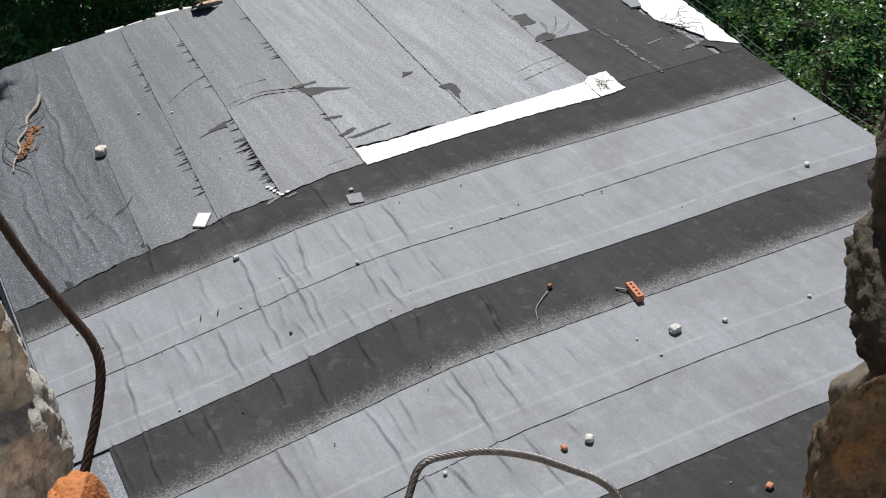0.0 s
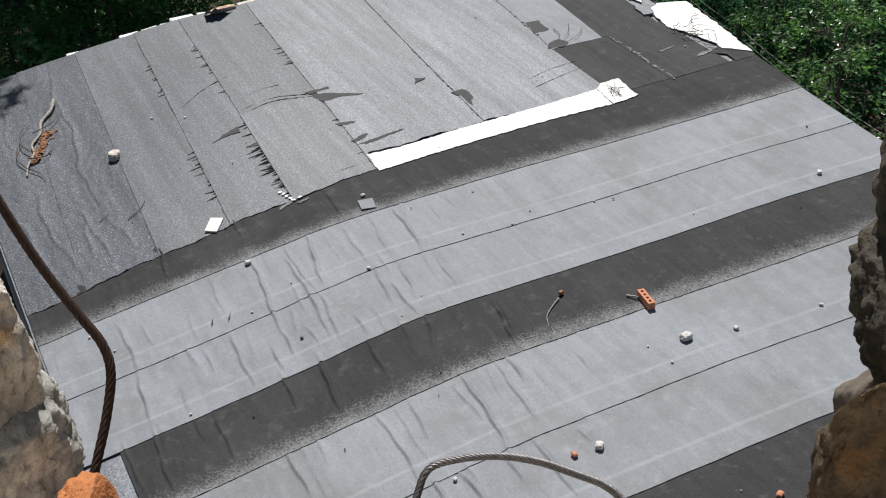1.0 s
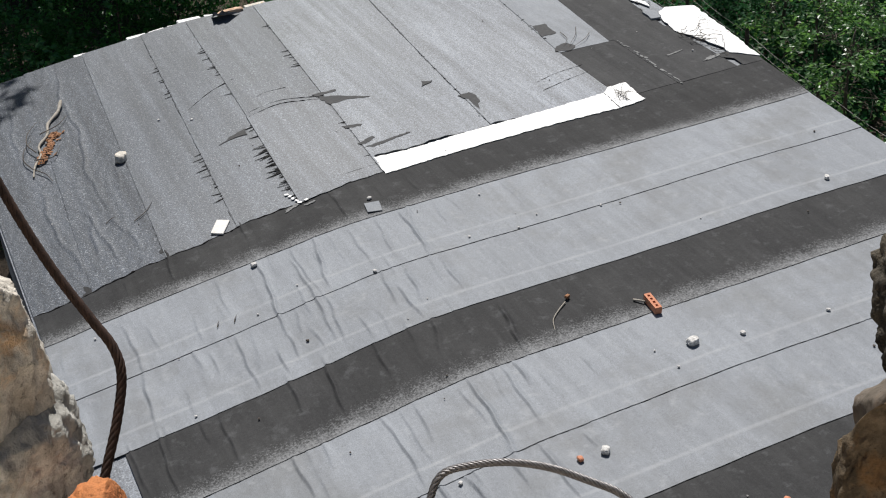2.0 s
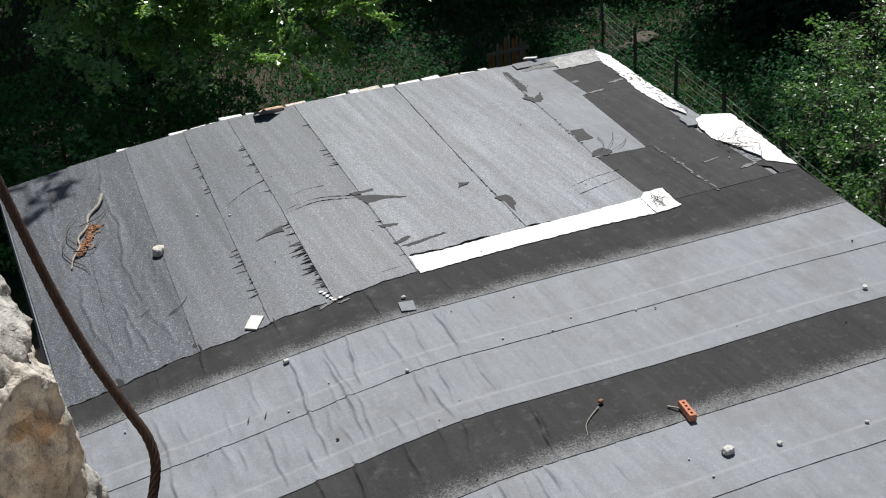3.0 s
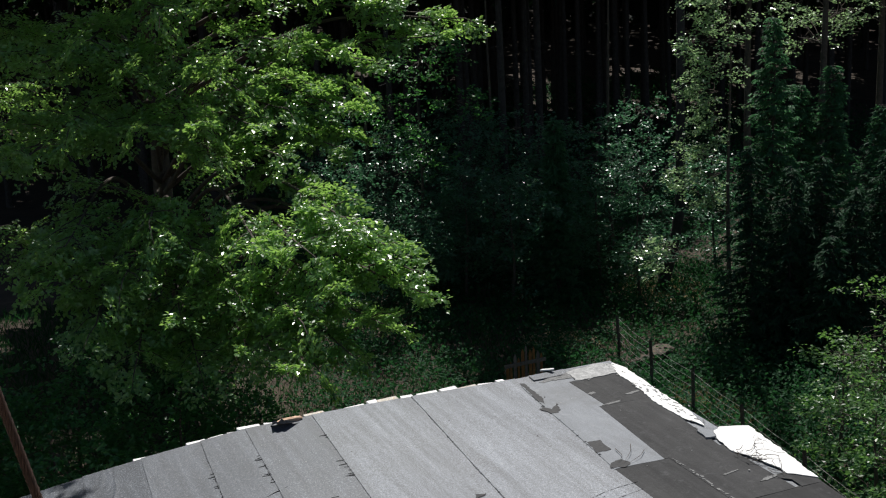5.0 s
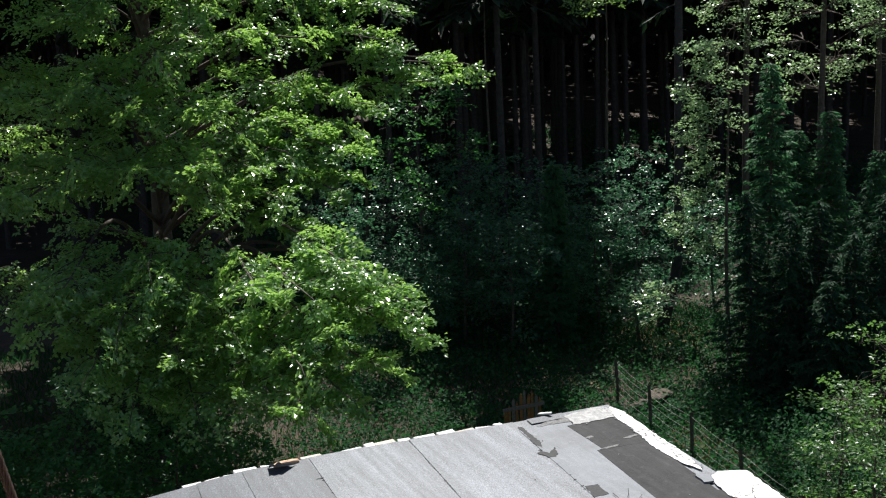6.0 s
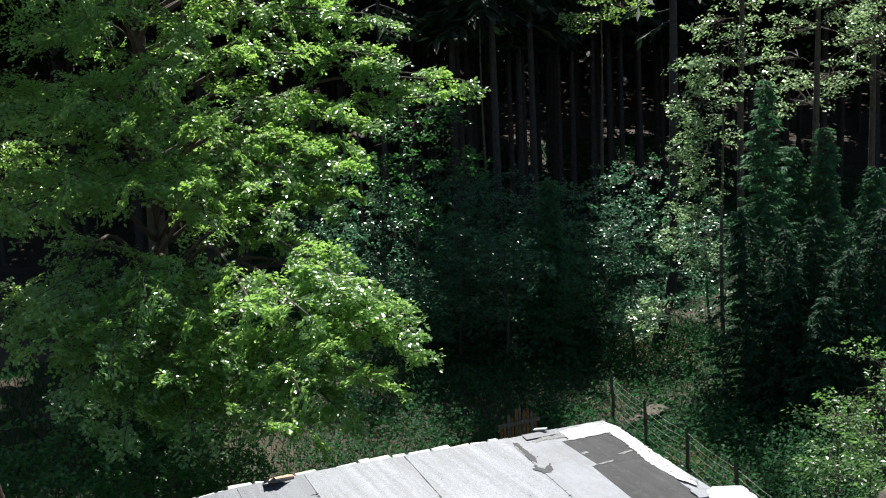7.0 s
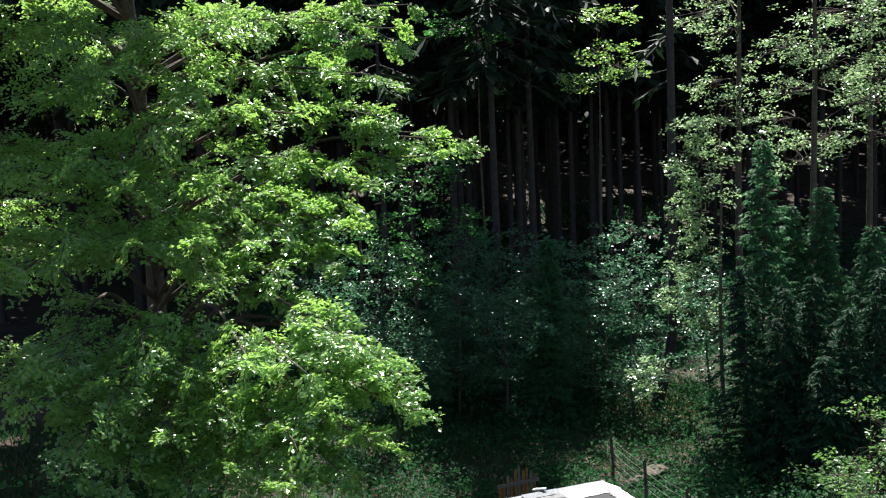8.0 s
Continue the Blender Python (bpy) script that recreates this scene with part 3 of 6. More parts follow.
    def ripple(x, y):
        k = np.clip((-2.85 - x) / 0.3, 0, 1)
        z = 0.0022 * np.sin(x * 41 + 5 * np.sin(y * 3 + x * 2)) * np.sin(y * 13 + 4 * np.sin(x * 5))
        for x0, y0, y1, lean, h, w in ((-3.32, 1.9, 6.1, 0.06, 0.01, 0.022), (-3.78, 0.95, 2.9, -0.04, 0.011, 0.022), (-3.9, 3.2, 5.6, 0.05, 0.007, 0.025), (-3.35, 0.85, 2.2, -0.16, 0.011, 0.022), (-3.15, 0.9, 1.9, -0.2, 0.01, 0.02),
                                       (-4.1, 1.0, 2.6, 0.02, 0.012, 0.025), (-3.55, 1.1, 1.9, 0.12, 0.01, 0.02), (-3.02, 2.2, 3.6, 0.03, 0.007, 0.018)):
            z = z + ridge(x, y, x0, y0, y1, lean, h, w)
        return k * z
    for xa, xb, la, lb in zip(seams, seams[1:], leans, leans[1:]):
        def near(u, xa=xa):
            return np.where(u > -0.62, 1.13 + 0.02 * np.sin(u * 9) + 0.01 * np.sin(u * 31), felt_edge(u))
        lay(sheet_mesh("felt_sheet", xa, xb + 0.05 + max(0.0, lb - la) * 5.45, 0.7, Y1 - 0.02, M_SLATE_DARK if xa < -3.1 else M_SLATE_MID if xa < -0.7 else M_SLATE, 0.01 if xa > -4.3 else 0.003, (0.014 if xa < -3.1 else 0.03, 0.05), "y", la, near, ripple, False), slate)
        if xa > -4.3:
            bead([(xa + la * (y - 0.7) - 0.004 + 0.006 * math.sin(y * 7 + xa), y) for y in np.arange(1.15 if xa > -0.62 else 0.75, Y1 - 0.05, 0.05)], 60 + int(xa * 10), 0.0034 if xa in (-2.25, -1.57, 0.78) else 0.0016)
    lay(sheet_mesh("felt_sheet", -1.575, -0.65, 0.72, 2.82, M_SLATE_PATCH, 0.006, (0.03, 0.05), "y", 0.063, lambda u: felt_edge(u) - 0.012, lambda x, y: 0.006 + 0 * x, False), "newer slate-grey felt patch")
    lay(sheet_mesh("felt_sheet", 2.44, 3.26, 2.44, 5.75, M_SMOOTH, 0.008, (0.05, 0.08), "y", 0.111, None, None, False), "smooth pale grey felt strip")
    lay(sheet_mesh("felt_sheet", 2.42, 3.2, 1.0, 2.5, M_DARK2, 0.002, (0.05, 0.08), "y", 0.02, None, None, False), "bare dark bitumen sheet")
    lay(sheet_mesh("felt_sheet", 3.17, 4.0, 0.98, 2.5, M_DARK2, 0.004, (0.05, 0.08), "y", 0.03, None, None, False), "bare dark bitumen sheet")
    lay(sheet_mesh("felt_sheet", 3.15, 4.0, 2.44, 4.45, M_DARK2, 0.004, (0.05, 0.08), "y", 0.111, None, None, False), "bare dark bitumen sheet")
    lay(sheet_mesh("felt_sheet", 3.38, 4.14, 4.44, 5.55, M_DARK2, 0.005, (0.05, 0.08), "y", 0.111, None, None, False), "bare dark bitumen sheet")
    lay(sheet_mesh("felt_sheet", 3.09, 3.68, 5.9, 6.12, M_SLATE_MID, 0.004, (0.05, 0.08), "y", 0.1, None, None, False), "small dark bitumen sheet at the corner")
    lay(sheet_mesh("felt_sheet", 3.96, 4.22, 0.97, 1.4, M_DARK2, 0.004, (0.05, 0.08), "y", 0.0, None, None, False), "bare dark bitumen sheet")
    # bare white screed
    outline_plate("screed_patch", ragged([(-0.62, 0.72), (0.6, 0.755), (1.7, 0.79), (2.24, 0.78), (2.3, 1.2), (1.15, 1.12), (0.1, 1.08), (-0.24, 1.07), (-0.6, 1.12)], 3, 0.04, 0.009), M_WHITE, slab, 0.003, "bare white screed strip", 0.013)
    outline_plate("screed_patch", ragged([(2.25, 0.775), (2.61, 0.82), (2.66, 1.31), (2.43, 1.31), (2.31, 1.2)], 4, 0.06, 0.01), M_WHITE, slab, 0.003, "bare white screed patch", 0.015)
    outline_plate("screed_patch", ragged([(4.23, 3.15), (4.13, 3.55), (4.13, 4.19), (4.24, 4.96), (4.28, 5.51), (4.36, 5.9), (4.46, 5.98), (4.52, 5.69), (4.42, 4.62), (4.36, 3.76)], 5, 0.06, 0.014), M_WHITE, slab, 0.005, "bare white screed along the roof edge", 0.012)
    outline_plate("screed_patch", ragged([(4.2, 2.94), (4.37, 3.02), (4.63, 2.9), (4.7, 2.84), (4.61, 2.26), (4.5, 1.65), (4.38, 1.08), (4.16, 1.33), (4.17, 1.6), (4.12, 1.83), (4.06, 2.12), (4.02, 2.2), (4.02, 2.38), (4.1, 2.67)], 6, 0.07, 0.016), M_WHITE, slab, 0.006, "broken white screed corner", 0.014)
    outline_plate("corner_slab", [(3.9, 1.0), (4.36, 1.02), (4.5, 1.65), (4.61, 2.26), (4.69, 2.86), (4.36, 3.04), (3.9, 3.0)], M_PLASTER, slab, 0.2, "rough concrete roof corner", -0.216)
    outline_plate("felt_edge", ragged([(4.02, 3.0), (3.97, 2.76), (4.12, 2.73), (4.18, 2.96), (4.1, 3.05)], 48, 0.06, 0.012), M_SMOOTH, slab, 0.02, "torn grey felt edge curling off the roof", 0.012)
    # bitumen drips beside the seams
    r = np.random.RandomState(8)

    def drip(x, y, ln, w, a):
        """A tapering run of bitumen from the seam down the slope."""
        tip = (x - ln * math.cos(a), y + ln * math.sin(a))
        nx_, ny_ = math.sin(a), math.cos(a)
        ring = []
        for q in (0.0, 0.25, 0.5, 0.75):
            ww = w * (1 - q) ** 0.7 * r.uniform(0.6, 1.3)
            ring.append((x + (tip[0] - x) * q + nx_ * ww, y + (tip[1] - y) * q + ny_ * ww))
        back = [(2 * (x + (tip[0] - x) * q) - px_, 2 * (y + (tip[1] - y) * q) - py_) for q, (px_, py_) in zip((0.0, 0.25, 0.5, 0.75), ring)]
        outline_plate("bitumen_drip", ring + [tip] + back[::-1], M_STAIN, slab, 0.001, "", 0.016)
    for sx, ya, yb, n, w in ((-1.57, 0.78, 2.1, 34, 0.2), (-1.57, 1.3, 1.9, 12, 0.16), (-1.57, 2.3, 2.6, 5, 0.2), (-2.25, 1.3, 2.4, 12, 0.17), (-2.25, 3.7, 5.0, 12, 0.1), (-1.57, 3.5, 5.3, 12, 0.12), (-0.63, 1.1, 2.4, 8, 0.1), (-0.63, 3.6, 5.3, 12, 0.13), (0.78, 2.0, 3.4, 16, 0.05), (0.78, 4.0, 4.8, 6, 0.05), (2.29, 2.6, 5.4, 16, 0.06)):
        for k in range(n):
            y = r.uniform(ya, yb)
            drip(sx + leans[seams.index(sx)] * (y - 0.7) + 0.01, y, w * r.uniform(0.15, 1.0) ** 1.2, r.uniform(0.003, 0.009) * (1.6 if w > 0.15 and r.rand() < 0.3 else 1.0), r.uniform(-0.35, 0.25))
    for pts, sd in (([(-0.57, 2.84), (-0.36, 2.76), (-0.04, 2.53), (-0.3, 2.6), (-0.52, 2.56)], 1), ([(-0.6, 2.92), (-0.3, 2.93), (-0.32, 2.88), (-0.58, 2.86)], 2), ([(0.6, 2.46), (0.66, 2.6), (0.78, 2.55), (0.7, 2.5)], 3),
                    ([(0.85, 2.0), (1.0, 2.02), (1.02, 1.93), (0.98, 1.72), (0.88, 1.55), (0.9, 1.8)], 4), ([(2.56, 3.34), (2.74, 3.33), (2.71, 2.99), (2.5, 2.97)], 5), ([(2.42, 2.5), (2.5, 2.62), (2.66, 2.66), (2.72, 2.52), (2.6, 2.42)], 6),
                    ([(2.6, 4.75), (2.68, 4.8), (2.74, 4.66), (2.92, 4.85), (2.84, 4.6), (2.76, 4.5), (2.66, 4.52)], 7), ([(2.84, 5.86), (2.9, 5.82), (2.87, 5.5), (2.85, 5.15), (2.76, 4.92), (2.74, 5.1), (2.8, 5.5)], 8), ([(-0.62, 1.5), (-0.42, 1.58), (-0.38, 1.53), (-0.58, 1.44)], 9),
                    ([(-0.58, 1.38), (-0.05, 1.45), (-0.03, 1.42), (-0.5, 1.33)], 10), ([(-0.6, 1.98), (-0.4, 1.92), (-0.42, 1.87), (-0.58, 1.9)], 11), ([(-1.55, 2.56), (-1.56, 2.42), (-1.74, 2.44), (-1.9, 2.4), (-1.7, 2.52)], 12)):
        outline_plate("bitumen_splash", ragged(pts, 80 + sd, 0.04, 0.012), M_STAIN_OLD, slab, 0.001, "dark splash of old bitumen", 0.0165)
    for (ax, ay), (bx, by), (ex, ey), wd in (((-1.42, 2.8), (-1.0, 2.9), (-0.56, 2.78), 0.007), ((-1.42, 2.9), (-1.0, 2.99), (-0.6, 2.88), 0.004), ((-1.35, 3.1), (-1.1, 3.28), (-0.8, 3.3), 0.003), ((-2.0, 3.45), (-1.6, 3.75), (-1.25, 3.9), 0.004), ((1.7, 1.6), (2.1, 1.72), (2.45, 1.8), 0.003), ((1.8, 1.85), (2.1, 1.95), (2.5, 2.0), 0.003), ((-0.55, 0.98), (-1.0, 0.95), (-1.5, 0.9), 0.003)):
        ln = smooth_line([(ax, ay, 0), (bx, by, 0), (ex, ey, 0)], 24)
        p = np.array([(x, y, float(roof_z(x, y)) + 0.013) for x, y, _ in ln])
        part_data("bitumen_line", mesh_of("bitumen_line", *tube_arrays(p, wd * np.clip(0.7 + 0.5 * r.normal(size=24), 0.15, 2), 5), M_STAIN, True), slab, "thin line of old bitumen")
    for k in range(22):                          # pale grit left along the seam of the dark sheets
        y = 0.95 + 1.5 * k / 22
        if r.rand() < 0.75:
            blob_plate("grit_patch", 3.2 + 0.03 * (y - 1) + r.normal() * 0.008, y, 0.012 * r.uniform(0.4, 1.4), 0.05 * r.uniform(0.4, 1.2), 0.05, M_GRIT, slab, 0.001, 300 + k, "", 0.5, 0.014, 10)
    for k, (cx, cy, rx, ry, tn) in enumerate(((3.54, 4.96, 0.05, 0.05, 0.2), (3.6, 4.48, 0.12, 0.035, 0.15), (4.06, 4.7, 0.11, 0.035, 0.1), (3.8, 5.85, 0.34, 0.16, 0.1), (3.45, 5.8, 0.24, 0.08, 0.2), (4.1, 5.85, 0.12, 0.1, 0.0), (3.9, 1.35, 0.12, 0.03, 0.3), (3.6, 1.7, 0.1, 0.02, 0.2), (-1.66, 0.66, 0.09, 0.03, 0.4), (-1.5, 0.62, 0.05, 0.02, 0.1))):
        blob_plate("grit_patch", cx, cy, rx, ry, tn, M_GRIT, slab, 0.001, 340 + k, "pale worn grit", 0.6, 0.013, 22)
    outline_plate("grit_patch", ragged([(3.6, 5.52), (3.66, 5.95), (4.25, 6.07), (4.42, 5.95), (4.29, 5.52)], 47, 0.07, 0.025), M_GRIT_PALE, slab, 0.002, "pale worn grit at the roof corner", 0.016)
    for k in range(60):                          # dirt and moss on the white strip
        y = r.uniform(3.1, 5.95)
        blob_plate("dirt_fleck", 4.26 + 0.03 * (y - 3) + r.normal() * 0.07, y, r.uniform(0.005, 0.016), r.uniform(0.015, 0.045), r.uniform(-0.5, 0.5), M_GRIT, slab, 0.001, 400 + k, "", 0.6, 0.0185, 9)
    return house


build_outbuilding()


# ---- foliage ----
def leaf_arrays(pos, axis, nrm, length, width):
    """Two triangles a leaf, folded along its rib."""
    side = np.cross(axis, nrm)
    side /= np.linalg.norm(side, axis=1)[:, None] + 1e-9
    l, w = length[:, None], width[:, None]
    up = np.cross(side, axis)
    v = np.stack([pos, pos + axis * l * 0.5 + side * w + up * w * 0.35, pos + axis * l, pos + axis * l * 0.5 - side * w + up * w * 0.35], 1).reshape(-1, 3)
    a = 4 * np.arange(len(pos))
    f = np.concatenate([np.stack([a, a + 1, a + 2], -1), np.stack([a, a + 2, a + 3], -1)])
    return v, f


def unit(v):
    return v / (np.linalg.norm(v, axis=-1, keepdims=True) + 1e-9)


def sprays(r, lobes, per_m2, leaf, leaves, reach, trunk_xy, droop=0.25):
    """Leaf places for a crown of lobes (centre, radii): flat, layered sprays of leaves."""
    P, A, Nn, ends = [], [], [], []
    for (cx, cy, cz, rx, ry, rz) in lobes:
        n = max(3, int(per_m2 * 4 * (rx * ry + rx * rz + ry * rz) / 3))
        d = unit(r.normal(size=(n, 3)))
        d[:, 2] = np.where(r.rand(n) < 0.35, -d[:, 2], d[:, 2])
        q = r.uniform(0.25, 1.0, n) ** 0.45
        c = np.array((cx, cy, cz)) + d * q[:, None] * np.array((rx, ry, rz)) * (1 + 0.18 * r.normal(size=(n, 1)))
        out = c - np.array((trunk_xy[0], trunk_xy[1], 0.0))
        out[:, 2] = 0
        out = unit(0.7 * unit(out) + 0.6 * r.normal(size=(n, 3)) * (1, 1, 0.1))
        out[:, 2] = -droop * r.uniform(0.2, 1.2, n)
        out = unit(out)
        nr = unit(np.stack([0.25 * r.normal(size=n), 0.25 * r.normal(size=n), np.ones(n)], -1))
        side = unit(np.cross(out, nr))
        nr = np.cross(side, out)
        ends.append(c)
        k = leaves
        along = r.rand(n, k) * reach
        across = r.normal(size=(n, k)) * reach * 0.28 * (1.1 - along / reach * 0.7)
        lift = r.normal(size=(n, k)) * reach * 0.09
        p = c[:, None] + out[:, None] * along[..., None] + side[:, None] * across[..., None] + nr[:, None] * lift[..., None]
        ax = unit(out[:, None] * 0.8 + side[:, None] * np.sign(across)[..., None] * 0.7 + 0.35 * r.normal(size=(n, k, 3)))
        nn = unit(nr[:, None] + 0.6 * r.normal(size=(n, k, 3)))
        P.append(p.reshape(-1, 3)), A.append(ax.reshape(-1, 3)), Nn.append(nn.reshape(-1, 3))
    P, A, Nn = np.concatenate(P), np.concatenate(A), np.concatenate(Nn)
    ln = leaf * r.uniform(0.6, 1.25, len(P))
    return leaf_arrays(P, A, Nn, ln, ln * 0.33), np.concatenate(ends)


def broadleaf(name, label, base, height, lobes, seed, mat, per_m2=5.0, leaf=0.08, leaves=26, reach=0.5, trunk_r=0.16, lean=(0, 0), group="", droop=0.25, category="tree", bark=None, twigs=3):
    """A broadleaved tree or bush; lobes are given in the world's metres."""
    r = np.random.RandomState(seed)
    bx, by, bz = base
    tree = thing(name, label, category, group, base)
    o = np.array(base)
    lob = [(x - bx, y - by, z - bz, rx, ry, rz) for x, y, z, rx, ry, rz in lobes]
    tubes = []
    n = 12
    t = np.linspace(0, 1, n)
    tp = np.stack([lean[0] * t + 0.06 * np.sin(t * 7 + seed), lean[1] * t + 0.06 * np.cos(t * 5 + seed) - 0.06, height * t - 0.15], -1)
    tubes.append(tube_arrays(tp, trunk_r * (1.15 * (1 - t) ** 0.8 + 0.08) + trunk_r * 0.3 * np.exp(-t * 18), 10))
    (v, f), ends = sprays(r, lob, per_m2, leaf, leaves, reach, (lean[0] * 0.5, lean[1] * 0.5), droop)
    for (x, y, z, rx, ry, rz) in lob:
        c = np.array((x, y, z))
        zs = max(0.3, min(height * 0.93, z - 0.25 * math.hypot(x, y)))
        s = np.array([np.interp(zs, tp[:, 2], tp[:, k]) for k in range(3)])
        mid = (s + c) / 2 + np.array((0, 0, 0.12 * np.linalg.norm(c - s))) + r.normal(size=3) * 0.15
        ln = smooth_line([s, mid, c], 12)
        rad = trunk_r * 0.3 * min(1.0, (rx / 1.3) ** 1.5) * (1 - np.linspace(0, 0.85, 12))
        tubes.append(tube_arrays(ln, rad, 6))
        near = ends[np.argsort(((ends - c) ** 2).sum(1))[: int(twigs * 4)]]
        for e in near[::1][: twigs * 4]:
            st = ln[r.randint(5, 12)]
            m = (st + e) / 2 + r.normal(size=3) * 0.08
            tubes.append(tube_arrays(smooth_line([st, m, e], 6), np.linspace(0.02, 0.006, 6) * min(1, trunk_r / 0.12), 4))
    tv, tf = joined(tubes)
    part_data("trunk", mesh_of("trunk", tv, tf, bark or M_BARK, True), tree, "dark trunk with limbs")
    part_data("crown", mesh_of("crown", v, f, mat), tree)
    return tree


def conifer(name, label, base, height, seed, mat, bark, crown_from=0.4, radius=2.6, trunk_r=0.16, whorls=24, per=7, twig=0.5, tw=0.07, dens=12, group="", droop=0.35, foot=(0, 0)):
    r = np.random.RandomState(seed)
    tree = thing(name, label, "tree", group, base)
    t = np.concatenate([np.linspace(0, 0.2, 9), np.linspace(0.25, 1, 13)])
    bow = np.clip(1 - height * t / 2.6, 0, 1) ** 1.4
    tp = np.stack([foot[0] * bow + 0.05 * np.sin(t * 5 + seed), foot[1] * bow + 0.05 * np.cos(t * 4 + seed) - 0.05, height * t - 0.2], -1)
    tubes = [tube_arrays(tp, trunk_r * (1 - 0.93 * t) + trunk_r * 0.3 * np.exp(-t * 25), 9)]
    P, A, Nn = [], [], []
    for w in range(whorls):
        q = w / (whorls - 1)
        z = height * (crown_from + (0.985 - crown_from) * q)
        ln0 = radius * (1 - q) ** 0.8 + 0.15
        for b in range(per):
            a = r.uniform(0, 6.283)
            ln = ln0 * r.uniform(0.6, 1.15)
            zz = z + r.uniform(-0.5, 0.5) * height / whorls
            s = np.linspace(0, 1, 6)
            d = np.array((math.cos(a), math.sin(a), 0))
            pts = np.array((0, 0, zz)) + d * (s * ln)[:, None] + np.array((0, 0, 1)) * (-droop * ln * s ** 1.3 + 0.12 * ln * s ** 3)[:, None]
            tubes.append(tube_arrays(pts, np.linspace(0.03, 0.006, 6) * trunk_r / 0.16, 4))
            k = max(4, int(dens * ln / radius) + 3)
            u = r.uniform(0.15, 1.0, k)
            p = np.stack([np.interp(u, s, pts[:, i]) for i in range(3)], -1)
            side = np.array((-d[1], d[0], 0))
            ax = unit(d * 0.7 + side * r.choice([-1, 1], k)[:, None] * r.uniform(0.3, 1.1, k)[:, None] + np.array((0, 0, -1)) * r.uniform(0.1, 1.0, k)[:, None])
            P.append(p), A.append(ax), Nn.append(unit(np.array((0, 0, 1)) + 0.5 * r.normal(size=(k, 3))))
    for z in np.arange(2.0, height * crown_from, 0.9):      # dead stubs
        a = r.uniform(0, 6.283)
        e = np.array((math.cos(a), math.sin(a), -0.2)) * r.uniform(0.3, 0.9)
        tubes.append(tube_arrays([(0, 0, z), np.array((0, 0, z)) + e * 0.5, np.array((0, 0, z)) + e], (0.015, 0.01, 0.004), 4))
    P, A, Nn = np.concatenate(P), np.concatenate(A), np.concatenate(Nn)
    ln = twig * r.uniform(0.5, 1.3, len(P))
    v, f = leaf_arrays(P, A, Nn, ln, tw * r.uniform(0.6, 1.3, len(P)))
    tv, tf = joined(tubes)
    part_data("trunk", mesh_of("trunk", tv, tf, bark, True), tree, "straight dark trunk with dead twigs")
    part_data("crown", mesh_of("crown", v, f, mat), tree)
    return tree


def spray_leaves(r, a, b, width, twigs, leaves, droop):
    """Places, axes and normals of the leaves of one flat spray from a to b: side twigs left and right, leaves in two rows on each."""
    up = np.array((0, 0, 1.0))
    fwd = b - a
    ln = np.linalg.norm(fwd)
    fwd = fwd / ln
    side = unit(np.cross(fwd, up))
    nrm = np.cross(side, fwd)
    roll = 0.5 * r.normal()
    side, nrm = side * math.cos(roll) + nrm * math.sin(roll), nrm * math.cos(roll) - side * math.sin(roll)
    s = np.sort(r.uniform(0.05, 1.0, twigs))
    sg = np.where(np.arange(twigs) % 2 == 0, 1.0, -1.0)
    c = a + (b - a) * s[:, None] - up * (droop * ln * 0.3 * s ** 2)[:, None]
    d = unit(fwd * r.uniform(0.5, 1.0, (twigs, 1)) + side * (sg * r.uniform(0.45, 0.95, twigs))[:, None] + nrm * r.normal(size=(twigs, 1)) * 0.22)
    tl = width * (0.4 + 0.6 * np.sin(np.pi * (0.25 + 0.7 * s))) * r.uniform(0.6, 1.15, twigs)
    u = r.uniform(0.05, 1.0, (twigs, leaves))
    p = c[:, None] + d[:, None] * (tl[:, None] * u)[..., None] - up * (droop * 0.5 * tl[:, None] * u ** 2)[..., None] + r.normal(size=(twigs, leaves, 3)) * 0.022
    q = unit(np.cross(nrm, d))
    alt = np.where(np.arange(leaves) % 2 == 0, 1.0, -1.0)
    ax = unit(d[:, None] * 0.6 + q[:, None] * alt[None, :, None] * 0.8 - up * 0.25 + 0.25 * r.normal(size=(twigs, leaves, 3)))
    nn = unit(nrm + 0.38 * r.normal(size=(twigs, leaves, 3)))
    return p.reshape(-1, 3), ax.reshape(-1, 3), nn.reshape(-1, 3)


